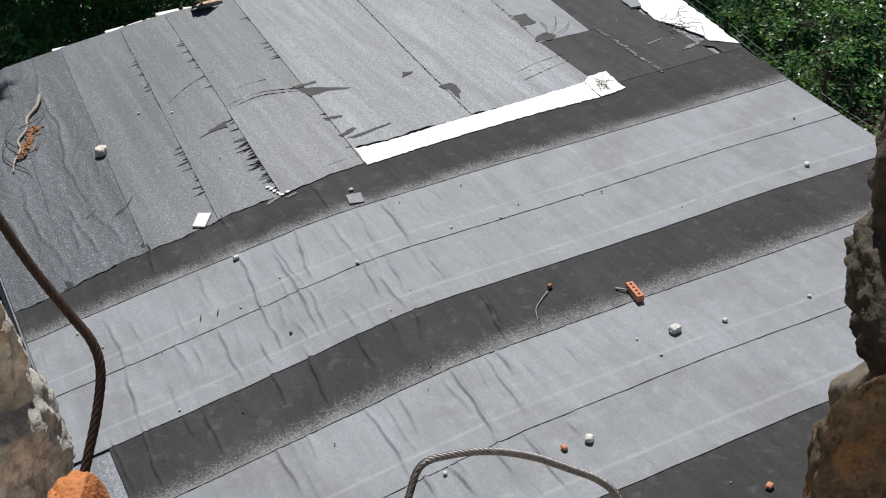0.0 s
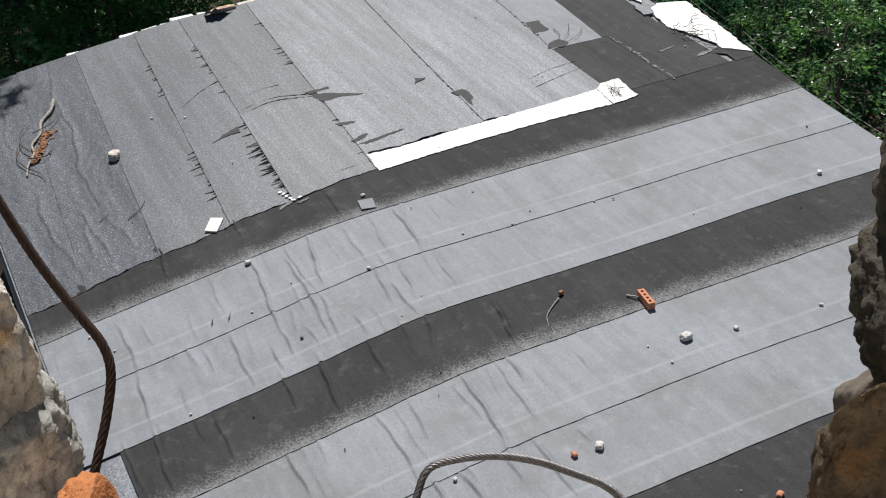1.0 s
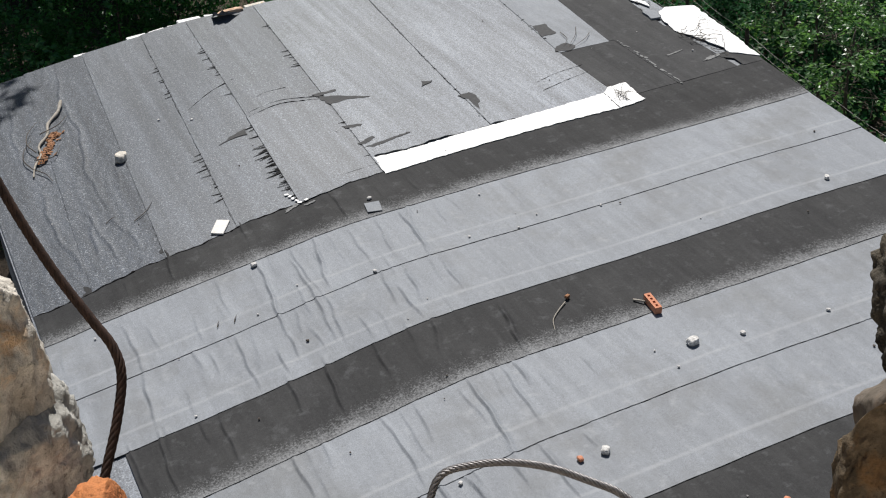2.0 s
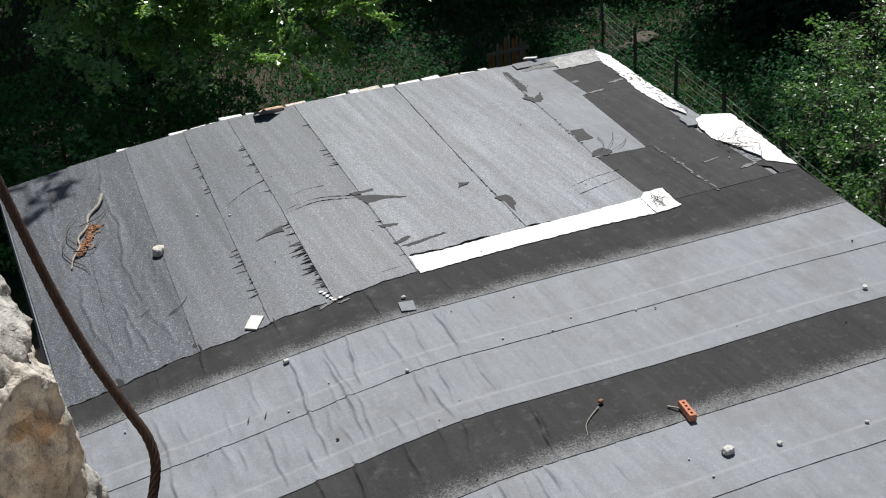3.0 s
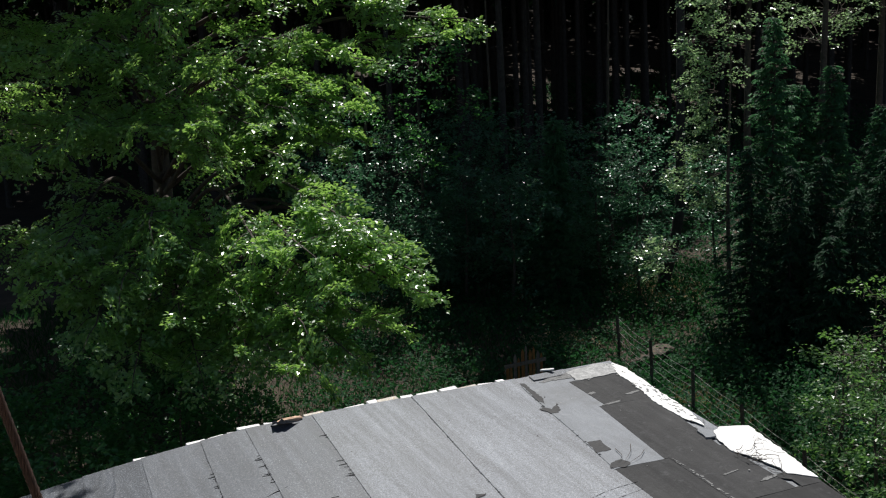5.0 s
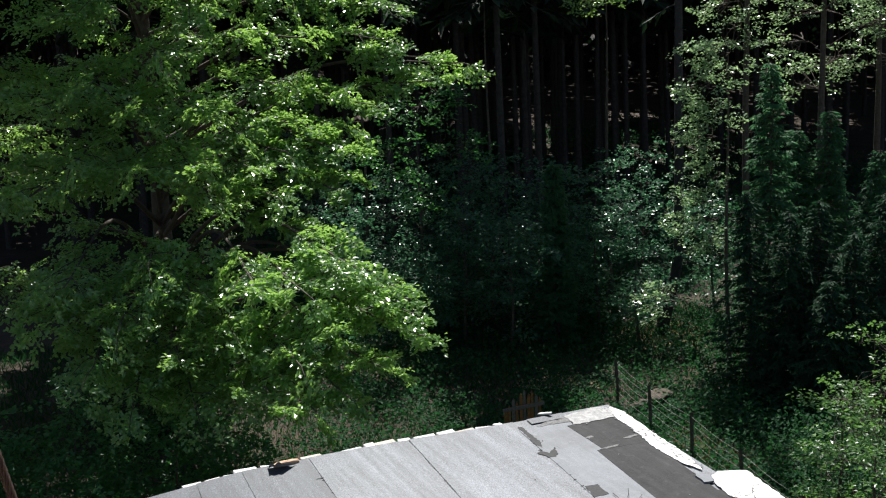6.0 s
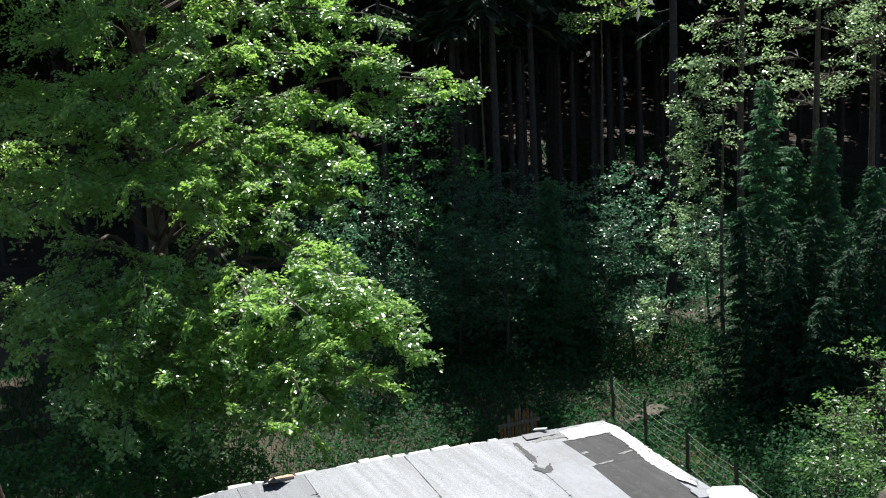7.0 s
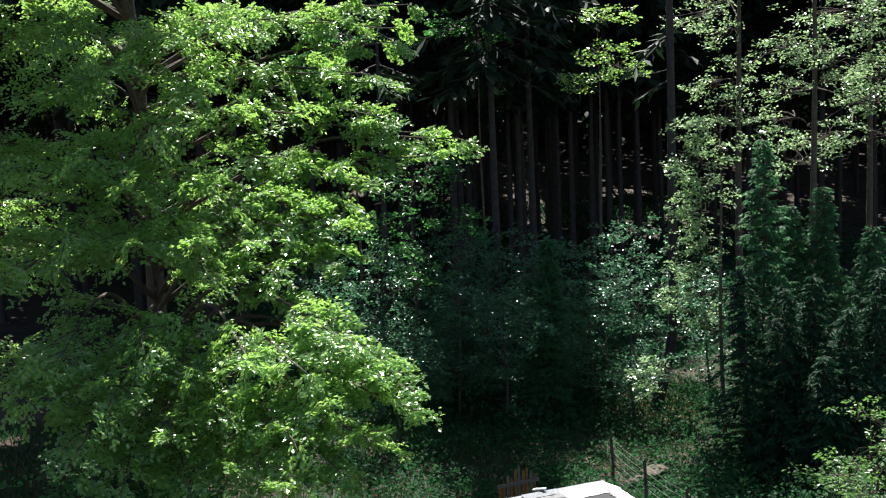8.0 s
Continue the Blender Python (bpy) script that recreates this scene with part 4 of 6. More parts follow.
def limbed_tree(name, label, base, height, limbs, seed, mat, trunk_r=0.2, leaf=0.085, lean=(0, 0), twigs=13, leaves=10, droop=0.45, bark=None, group=""):
    """A beech: limbs from the trunk to the given tips (x, y, z, spread of the side branches, number of side branches)."""
    r = np.random.RandomState(seed)
    tree = thing(name, label, "tree", group, base)
    o = np.array(base)
    t = np.linspace(0, 1, 16)
    tp = np.stack([lean[0] * t + 0.08 * np.sin(t * 7 + seed), lean[1] * t + 0.08 * np.cos(t * 5 + seed) - 0.08, height * t - 0.15], -1)
    tubes = [tube_arrays(tp, trunk_r * (1.1 * (1 - t) ** 0.8 + 0.06) + trunk_r * 0.35 * np.exp(-t * 20), 11)]
    P, A, Nn, S = [], [], [], []
    for x, y, z, spread, n in limbs:
        tip = np.array((x, y, z)) - o
        reach = math.hypot(tip[0], tip[1])
        zs = max(0.8, min(height * 0.95, tip[2] - 0.22 * reach + r.uniform(-0.3, 0.5)))
        root = np.array([np.interp(zs, tp[:, 2], tp[:, k]) for k in range(3)])
        mid = root * 0.45 + tip * 0.55 + np.array((0, 0, 0.1 * reach)) + r.normal(size=3) * 0.12
        ln = smooth_line([root, mid, tip], 18)
        tubes.append(tube_arrays(ln, np.linspace(0.045, 0.008, 18) * min(1.2, reach / 4 + 0.25) * trunk_r / 0.2, 6))
        f0 = unit(tip - root)
        start = max(0.25, 1 - 2.6 / max(reach, 0.5))
        for k in range(n):
            q = start + (1 - start) * (k + r.rand()) / n if k < n - 1 else 1.0
            a = ln[min(17, int(q * 17))]
            ang = (1 if k % 2 else -1) * r.uniform(0.35, 1.15) if k < n - 1 else r.uniform(-0.2, 0.2)
            d = np.array((f0[0] * math.cos(ang) - f0[1] * math.sin(ang), f0[0] * math.sin(ang) + f0[1] * math.cos(ang), 0.0))
            d = unit(d + np.array((0, 0, r.uniform(-0.65, 0.5))))
            b = a + d * spread * (1.15 - 0.55 * q) * r.uniform(0.65, 1.15)
            tubes.append(tube_arrays([a, (a + b) / 2 + (0, 0, 0.03), b - (0, 0, 0.1 * spread * droop)], (0.012, 0.008, 0.003), 4))
            p, ax, nn = spray_leaves(r, a, b, 0.5 * spread * r.uniform(0.7, 1.1), twigs, leaves, droop)
            P.append(p), A.append(ax), Nn.append(nn)
    P, A, Nn = np.concatenate(P), np.concatenate(A), np.concatenate(Nn)
    ln = leaf * r.uniform(0.65, 1.25, len(P))
    v, f = leaf_arrays(P, A, Nn, ln, ln * 0.33)
    tv, tf = joined(tubes)
    part_data("trunk", mesh_of("trunk", tv, tf, bark or M_BARK, True), tree, "dark trunk with limbs")
    part_data("crown", mesh_of("crown", v, f, mat), tree)
    return tree


# the big beech behind the building: tips of its limbs and the spread of their side branches
BEECH = (0.39, 19.95, GROUND)
LIMBS_SPUR = [(5.89, 17.0, 7.89, 0.7), (5.11, 16.44, 7.34, 0.8), (5.15, 16.04, 7.02, 0.7), (4.16, 15.37, 6.36, 0.9), (4.62, 15.08, 6.16, 0.8), (5.53, 13.53, 4.96, 0.9), (4.78, 13.27, 4.67, 0.8), (4.12, 14.32, 5.48, 1.0), (4.65, 13.82, 5.12, 0.9)]
LIMBS_EDGE = [(3.19, 13.05, 4.33, 0.9), (2.66, 13.34, 4.51, 0.9), (2.84, 12.57, 3.9, 0.9), (2.1, 12.42, 3.69, 0.9), (2.54, 12.11, 3.48, 0.9), (2.33, 11.7, 3.11, 0.8), (1.25, 10.91, 2.35, 0.8), (2.0, 11.54, 2.95, 0.8), (1.43, 12.38, 3.59, 0.9), (0.96, 11.59, 2.89, 0.9)]
LIMBS_INNER = [(2.98, 17.08, 7.66, 1.1), (2.02, 16.01, 6.68, 1.1), (3.21, 15.53, 6.39, 1.1), (2.54, 14.66, 5.6, 1.1), (1.66, 13.77, 4.78, 1.1), (1.72, 12.91, 4.06, 1.0), (0.73, 12.18, 3.36, 1.0), (0.72, 12.86, 3.92, 1.0), (-0.04, 11.69, 2.87, 1.0), (1.31, 14.87, 5.66, 1.1), (2.09, 17.05, 7.55, 1.1), (4.04, 16.76, 7.5, 1.0)]
LIMBS_SKIRT = [(1.32, 8.36, 2.14, 0.8), (1.72, 8.23, 1.79, 0.8), (2.01, 7.91, 1.41, 0.8), (2.09, 7.77, 1.07, 0.7), (1.5, 7.77, 0.61, 0.8), (0.92, 7.76, 0.21, 0.7), (0.36, 7.72, 0.07, 0.7), (0.51, 8.51, 1.8, 0.9), (0.76, 8.22, 1.2, 0.9), (0.21, 7.97, 0.8, 0.9), (-0.14, 8.78, 1.83, 0.9), (-0.23, 7.77, 0.26, 0.9)]
LIMBS_LOW = [(-1.63, 10.1, 2.22, 1.1), (-1.0, 9.79, 1.64, 1.1), (-0.45, 9.57, 1.06, 1.2), (-1.37, 9.55, 0.82, 1.2), (-0.41, 9.15, 0.22, 1.2), (-2.19, 9.67, 1.45, 1.2), (-1.24, 9.12, 0.09, 1.2), (-2.68, 9.53, 0.84, 1.2), (-2.94, 10.26, 1.98, 1.2), (-2.18, 9.17, 0.22, 1.1), (-3.35, 10.09, 1.34, 1.2)]
LIMBS_LEFT = [(-2.18, 13.7, 7.24, 1.3), (-1.52, 13.11, 6.6, 1.3), (-2.7, 13.25, 6.05, 1.3), (-0.12, 13.89, 7.2, 1.3), (0.7, 13.72, 7.39, 1.2), (0.02, 13.35, 6.25, 1.2), (-0.71, 12.48, 5.37, 1.2), (-2.03, 12.27, 5.05, 1.3), (-1.45, 11.89, 4.55, 1.2), (-2.89, 12.36, 4.72, 1.3), (-0.33, 12.2, 4.46, 1.2), (-2.49, 11.52, 3.79, 1.3), (-1.51, 11.39, 3.53, 1.2), (-0.55, 11.43, 3.54, 1.1), (-3.26, 11.39, 3.31, 1.3)]
beech_limbs = [(*q, 9) for q in LIMBS_SPUR + LIMBS_EDGE + LIMBS_INNER] + [(*q, 11) for q in LIMBS_SKIRT] + [(*q, 13) for q in LIMBS_LOW + LIMBS_LEFT]
rb = np.random.RandomState(77)
# bough above the view, added to cast shade on the roof's left edge
beech_limbs.append((-1.5, 10.9, 9.0, 0.9, 7))
for k in range(50):                              # unseen upper crown, added to the west to shade the left boughs
    x, y, z = rb.uniform(-5.0, 0.5), rb.uniform(13.8, 19.0), rb.uniform(8.4, 13.0)
    beech_limbs.append((x, y, z, 1.2, 10))
for k in range(10):                              # limbs at the back
    a, z = rb.uniform(0.3, 2.9), rb.uniform(0.0, 8.5)
    ln = rb.uniform(2.0, 4.2)
    beech_limbs.append((BEECH[0] + ln * math.cos(a) * 0.7, BEECH[1] + ln * math.sin(a), z, 1.4, 8))
limbed_tree("beech_tree", "tall beech tree with layered bright green sunlit foliage", BEECH, 16.5, beech_limbs, 11, L_BEECH, 0.24, 0.098, (-0.35, 0.0))
west_limbs = []
for k in range(34):
    a, z = rb.uniform(0, 6.283), 0.5 + 12.0 * (k + 0.5) / 34
    ln = rb.uniform(1.2, 3.0)
    west_limbs.append((-4.6 + ln * math.cos(a), 16.4 + ln * math.sin(a), z, 1.3, 9))
limbed_tree("beech_tree", "beech tree with shaded green foliage and a slender trunk", (-4.6, 16.4, GROUND), 15.5, west_limbs, 12, L_BEECH, 0.14, 0.09)


def heap_of_lobes(seed, cx, cy, z0, z1, spread, n, size):
    r = np.random.RandomState(seed)
    out = []
    for k in range(n):
        q = (k + 0.5) / n
        w = spread * (0.55 + 0.6 * math.sin(math.pi * min(1, q * 0.9 + 0.1)))
        out.append((cx + r.normal() * w * 0.6, cy + r.normal() * w * 0.6, z0 + (z1 - z0) * q, size * r.uniform(0.7, 1.2), size * r.uniform(0.7, 1.2), size * r.uniform(0.45, 0.8)))
    return out


# slender trees at the edge of the wood
broadleaf("willow_tree", "slender young willow with pale glossy leaves", (12.57, 14.5, GROUND), 8.4,
          [(12.15, 14.61, 4.78, 0.5, 0.5, 0.4), (12.46, 14.39, 4.38, 0.5, 0.5, 0.4), (12.04, 14.69, 4.0, 0.5, 0.5, 0.4), (12.3, 14.51, 3.46, 0.5, 0.5, 0.4), (11.97, 14.73, 2.94, 0.45, 0.5, 0.4), (12.24, 14.55, 2.4, 0.45, 0.5, 0.4),
           (12.07, 14.66, 1.87, 0.45, 0.5, 0.4), (11.96, 14.74, 1.33, 0.45, 0.5, 0.4), (11.84, 14.82, 0.79, 0.45, 0.5, 0.4), (12.16, 14.6, 0.38, 0.4, 0.4, 0.35), (11.2, 15.3, -1.0, 0.4, 0.4, 0.5)], 21, L_PALE, 30, 0.085, 20, 0.4, 0.05)
for k, (x, y, z, a, b) in enumerate(((8.1, 23.0, 0.0, 1.15, 1.15), (8.4, 20.6, -0.2, 1.1, 0.95), (9.1, 19.2, -0.5, 0.9, 1.05), (11.6, 21.4, 0.2, 1.0, 1.3), (12.1, 20.0, 0.0, 1.1, 1.3), (12.3, 18.2, -0.6, 0.8, 1.1), (7.0, 22.1, -1.0, 1.0, 0.95),
                                     (5.4, 24.5, -0.4, 1.2, 1.2), (14.5, 21.5, 0.5, 1.1, 1.4), (10.0, 23.5, 0.6, 1.1, 1.4), (6.0, 27.0, 0.6, 1.4, 1.6), (15.6, 19.5, -0.6, 1.1, 1.1), (9.6, 21.4, 0.0, 1.2, 1.2), (10.6, 19.8, -0.4, 1.1, 1.0), (10.9, 22.4, 0.4, 1.2, 1.3), (6.6, 20.4, -1.2, 1.0, 0.8), (7.6, 24.6, 0.2, 1.2, 1.2))):
    lob = heap_of_lobes(40 + k, x, y, GROUND + 0.6, z + b, a, 9, a * 0.75)
    broadleaf("shrub", "tall young broadleaved shrub at the edge of the wood", (x, y, ground_z(x, y)), z + b - GROUND, lob, 60 + k, L_SHRUB, 9, 0.11, 18, 0.45, 0.04, group="shrubs at the wood's edge", category="shrub", twigs=2)
for k, (x, y, z, a, b) in enumerate(((17.4, 20.4, 7.6, 1.6, 1.1), (17.8, 17.6, 6.6, 1.6, 1.1), (19.6, 16.6, 7.2, 1.6, 1.1), (21.8, 20.0, 7.0, 1.6, 1.1))):
    lob = heap_of_lobes(140 + k, x, y, z - 3.2, z + 2.4, a * 1.2, 11, a * 0.52)
    broadleaf("beech_tree", "young beech tree with bright airy foliage among the spruces", (x, y, ground_z(x, y)), z + 6.0 - GROUND, lob, 160 + k, L_PALE, 8, 0.1, 22, 0.5, 0.1, group="young beeches")
broadleaf("beech_tree", "slim young beech with a sunlit bough before the spruces", (14.2, 22.9, ground_z(14.2, 22.9)), 11.0,
          [(14.75, 22.5, 6.3, 0.7, 0.6, 0.35), (13.85, 23.0, 5.95, 0.6, 0.6, 0.3), (14.25, 22.8, 6.9, 0.7, 0.6, 0.35), (14.4, 22.7, 7.9, 0.6, 0.6, 0.4)], 166, L_BEECH, 16, 0.11, 20, 0.5, 0.06)
# saplings in front of the spruces, their shade put into the leaf colour
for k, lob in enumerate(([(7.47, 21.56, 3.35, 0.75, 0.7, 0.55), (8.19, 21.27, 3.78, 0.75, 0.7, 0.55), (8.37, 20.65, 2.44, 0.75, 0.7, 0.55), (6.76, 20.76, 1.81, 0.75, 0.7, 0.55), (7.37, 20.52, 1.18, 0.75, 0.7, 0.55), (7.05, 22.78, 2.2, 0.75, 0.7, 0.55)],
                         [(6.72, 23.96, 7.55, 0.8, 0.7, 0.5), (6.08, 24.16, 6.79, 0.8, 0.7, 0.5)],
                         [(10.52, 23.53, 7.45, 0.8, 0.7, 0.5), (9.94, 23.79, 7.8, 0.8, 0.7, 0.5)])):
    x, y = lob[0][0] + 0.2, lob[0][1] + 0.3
    broadleaf("sapling", "sapling at the edge of the spruces, leaves coloured dark for shade", (x, y, ground_z(x, y)), max(q[2] for q in lob) - GROUND, lob, 180 + k, L_SHADE, 11, 0.12, 20, 0.5, 0.05, group="saplings", category="tree")
# bushes beside the building
for k, (x, y, z, a) in enumerate(((12.0, 8.8, -1.0, 1.0), (11.1, 7.6, -1.2, 0.9), (9.2, 6.4, -1.1, 1.0), (10.4, 6.6, -0.6, 1.1), (8.6, 4.9, -1.3, 0.95), (7.6, 3.0, -1.4, 0.9), (9.4, 3.8, -0.8, 1.2), (8.2, 1.3, -1.2, 1.0), (12.8, 6.6, -0.9, 1.1), (6.9, 0.6, -1.6, 0.8), (10.3, 1.6, -0.5, 1.2))):
    lob = heap_of_lobes(240 + k, x, y, GROUND + 0.4, z + 0.5, a * 0.95, 9, a * 0.46)
    broadleaf("hazel_bush", "leafy green bush growing beside the building", (x, y, GROUND), z + 0.6 - GROUND, lob, 260 + k, L_HAZEL, 11, 0.09, 22, 0.4, 0.035, group="bushes beside the building", category="bush", twigs=2)
# filler bushes under the beech, in the leaf colour darkened for shade
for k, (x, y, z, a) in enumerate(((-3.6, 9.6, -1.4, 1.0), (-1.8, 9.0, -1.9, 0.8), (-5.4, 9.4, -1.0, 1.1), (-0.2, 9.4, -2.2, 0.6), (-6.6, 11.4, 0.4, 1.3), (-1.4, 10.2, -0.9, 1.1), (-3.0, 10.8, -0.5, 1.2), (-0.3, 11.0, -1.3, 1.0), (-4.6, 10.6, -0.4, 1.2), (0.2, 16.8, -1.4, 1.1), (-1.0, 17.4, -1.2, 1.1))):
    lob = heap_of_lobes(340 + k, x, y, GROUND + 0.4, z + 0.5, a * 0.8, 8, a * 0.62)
    broadleaf("elder_bush", "leafy bush under the beech, leaves coloured dark for shade", (x, y, GROUND), z + 0.6 - GROUND, lob, 360 + k, L_SHADE, 15, 0.1, 22, 0.4, 0.035, group="bushes under the beech", category="bush", twigs=2)

# larches
for k, (x, y, h, rad) in enumerate(((14.19, 14.99, 7.5, 1.0), (16.22, 15.3, 6.2, 0.95), (16.48, 13.76, 5.3, 1.0), (10.41, 19.14, 4.9, 0.45), (15.64, 15.77, 5.7, 1.0))):
    conifer("larch_tree", "young larch with soft green drooping twigs", (x, y, ground_z(x, y)), h, 500 + k, L_LARCH, M_BARK, 0.04, rad, 0.06, 46, 9, 0.17, 0.022, 50, "young larches", 0.1)

# young dark spruces under the larches
for k, (x, y, h, rad) in enumerate(((12.03, 12.86, 4.8, 1.0), (12.6, 12.2, 4.4, 1.1), (13.54, 12.33, 4.5, 1.1), (13.44, 11.1, 4.0, 1.1), (14.25, 11.06, 4.8, 1.1), (12.6, 10.8, 3.1, 1.0), (17.7, 15.6, 3.9, 1.2))):
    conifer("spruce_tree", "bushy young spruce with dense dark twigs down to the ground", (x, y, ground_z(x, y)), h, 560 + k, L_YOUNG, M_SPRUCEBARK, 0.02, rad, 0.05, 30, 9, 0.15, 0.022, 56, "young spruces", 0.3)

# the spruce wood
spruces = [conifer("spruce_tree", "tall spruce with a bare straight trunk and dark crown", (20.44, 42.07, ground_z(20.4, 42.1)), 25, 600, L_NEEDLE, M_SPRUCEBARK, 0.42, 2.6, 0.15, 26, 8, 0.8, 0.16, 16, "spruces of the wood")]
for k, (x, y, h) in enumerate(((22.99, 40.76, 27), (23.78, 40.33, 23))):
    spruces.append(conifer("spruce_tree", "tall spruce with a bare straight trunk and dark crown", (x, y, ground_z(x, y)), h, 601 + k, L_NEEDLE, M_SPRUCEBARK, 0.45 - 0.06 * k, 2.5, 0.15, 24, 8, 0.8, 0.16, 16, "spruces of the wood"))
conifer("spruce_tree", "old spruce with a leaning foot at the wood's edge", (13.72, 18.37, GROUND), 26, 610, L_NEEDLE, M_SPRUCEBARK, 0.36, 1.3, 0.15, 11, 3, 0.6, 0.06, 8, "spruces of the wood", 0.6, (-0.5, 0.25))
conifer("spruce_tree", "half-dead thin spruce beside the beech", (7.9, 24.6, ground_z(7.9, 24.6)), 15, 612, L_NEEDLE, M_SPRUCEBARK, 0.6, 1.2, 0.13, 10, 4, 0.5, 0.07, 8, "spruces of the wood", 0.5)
# crown mostly above the view, thickened to shade the grass and shrubs
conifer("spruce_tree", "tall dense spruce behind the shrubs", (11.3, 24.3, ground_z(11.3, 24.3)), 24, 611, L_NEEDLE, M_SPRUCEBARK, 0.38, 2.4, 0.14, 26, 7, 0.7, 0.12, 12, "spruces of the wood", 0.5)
rs = np.random.RandomState(31)
taken = [(20.44, 42.07), (22.99, 40.76), (23.78, 40.33), (13.72, 18.37)]
EYE_XY = (-4.7, -10.0)
for k, (x, y) in enumerate([(24.89, 39.68), (23.6, 47.5), (18.78, 42.84), (25.55, 39.28), (20.1, 45.4), (21.0, 41.8), (25.0, 46.6), (22.4, 41.1), (26.6, 45.2), (24.4, 40.0), (5.5, 33.0), (2.0, 30.0), (16.0, 37.5)] + [(0, 0)] * 1500):
    if (x, y) == (0, 0):
        rad, a = math.sqrt(rs.uniform(46 ** 2, 105 ** 2)), radians(rs.uniform(-6, 50))
        x, y = EYE_XY[0] + rad * math.sin(a), EYE_XY[1] + rad * math.cos(a)
        if (y < 24 and x < 24) or (17 < x < 31 and y < 40) or (7 < x < 18 and y < 31):
            continue
    if k > 12 and any((x - p) ** 2 + (y - q) ** 2 < (1.7 + 0.02 * math.hypot(x, y)) ** 2 for p, q in taken):
        continue
    taken.append((x, y))
    if len(taken) > 330:
        break
    sc = rs.uniform(0.82, 1.15)
    copy_thing(spruces[k % 3], Matrix.Translation((x, y, ground_z(x, y))) @ Matrix.Rotation(rs.uniform(0, 6.28), 4, "Z") @ Matrix.Rotation(radians(rs.uniform(-1.2, 1.2)), 4, "X") @ Matrix.Diagonal((sc, sc, sc, 1)))


def far_wood():
    """The wood closes behind the last trees."""
    r = np.random.RandomState(9)
    n = 90000
    rad, a = r.uniform(104, 150, n), np.radians(r.uniform(-30, 75, n))
    z = GROUND + 30 * r.rand(n) ** 0.9
    p = np.stack([EYE_XY[0] + rad * np.sin(a), EYE_XY[1] + rad * np.cos(a), z], -1)
    v, f = leaf_arrays(p, unit(r.normal(size=(n, 3)) + (0, 0, -1)), unit(r.normal(size=(n, 3))), r.uniform(0.8, 2.2, n), r.uniform(0.3, 0.7, n))
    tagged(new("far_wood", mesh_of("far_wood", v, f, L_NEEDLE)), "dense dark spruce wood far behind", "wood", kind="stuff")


def scatter(name, label, n, seed, area, mat, length, width, stand, clump=0.0, z_up=0.0):
    """Grass or herbs: n small blades or leaves over an area (x0, x1, y0, y1)."""
    r = np.random.RandomState(seed)
    x, y = r.uniform(area[0], area[1], n), r.uniform(area[2], area[3], n)
    if clump:
        c = r.uniform(0, 1, (int(n / 60) + 1, 2)) * (area[1] - area[0], area[3] - area[2]) + (area[0], area[2])
        w = r.randint(0, len(c), n)
        x, y = c[w, 0] + r.normal(size=n) * clump, c[w, 1] + r.normal(size=n) * clump
    keep = ~((x > X0 - 0.2) & (x < X1 + 0.2) & (y < Y1 + 0.2))
    x, y = x[keep], y[keep]
    n = len(x)
    z = np.array([ground_z(a, b) for a, b in zip(x, y)]) + z_up * r.rand(n)
    ax = unit(np.stack([r.normal(size=n), r.normal(size=n), np.full(n, stand) * r.uniform(0.5, 1.5, n)], -1))
    nr = unit(np.stack([r.normal(size=n), r.normal(size=n), np.full(n, 0.4 if stand > 1 else 1.5)], -1))
    ln = length * r.uniform(0.5, 1.3, n)
    v, f = leaf_arrays(np.stack([x, y, z], -1), ax, nr, ln, width * r.uniform(0.6, 1.3, n))
    tagged(new(name, mesh_of(name, v, f, mat)), label, name.split("_")[0], kind="stuff")


far_wood()
scatter("grass", "shaded green grass on the ground behind the building", 60000, 1, (-8, 16, 6.5, 26), L_GRASS, 0.28, 0.012, 2.2)
scatter("herbs", "low leafy herbs and nettles on the ground", 50000, 2, (2, 22, 12.5, 30), L_HERB, 0.1, 0.04, 0.5, 0.45, 0.5)
scatter("herbs", "low leafy herbs beside the fence", 22000, 3, (9.5, 13, 0, 13), L_HERB, 0.1, 0.04, 0.5, 0.4, 0.7)
scatter("dry_grass", "dry pale grass at the fence", 3500, 4, (8.7, 9.5, 8.8, 11.2), L_DRY, 0.36, 0.011, 1.3, 0.16)
scatter("undergrowth", "dark undergrowth on the wood's floor", 50000, 5, (4, 40, 24, 60), L_HERB, 0.16, 0.06, 0.5, 0.8, 0.8)

# ---- the ruined wall with the opening that the camera stands in ----
WALL = Matrix.Translation((-4.76, -10.01, 0)) @ Matrix.Rotation(radians(-23.5), 4, "Z")     # local y looks out, x to the right


def wall_piece(name, label, *b):
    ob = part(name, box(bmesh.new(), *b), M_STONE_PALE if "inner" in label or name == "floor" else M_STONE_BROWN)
    ob.matrix_world = WALL
    return tagged(ob, label, "wall", kind="structure")


wall_piece("wall_left", "thick rubble wall of the ruin", -3.5, -0.95, 0.62, 1.5, GROUND, 7.9)
wall_piece("wall_right", "thick rubble wall of the ruin", 0.72, 3.5, 0.62, 1.5, GROUND, 7.9)
wall_piece("wall_sill", "rubble wall under the opening", -0.948, 0.718, 0.63, 1.4, GROUND, 4.45)
wall_piece("wall_head", "rubble wall over the opening", -0.948, 0.718, 0.63, 1.48, 7.45, 7.9)
# unseen room behind the camera, added pale to bounce sun onto the jambs
wall_piece("wall_back", "unseen inner wall of the ruin, pale to bounce light", -3.5, 3.5, -3.2, -2.6, GROUND, 7.9)
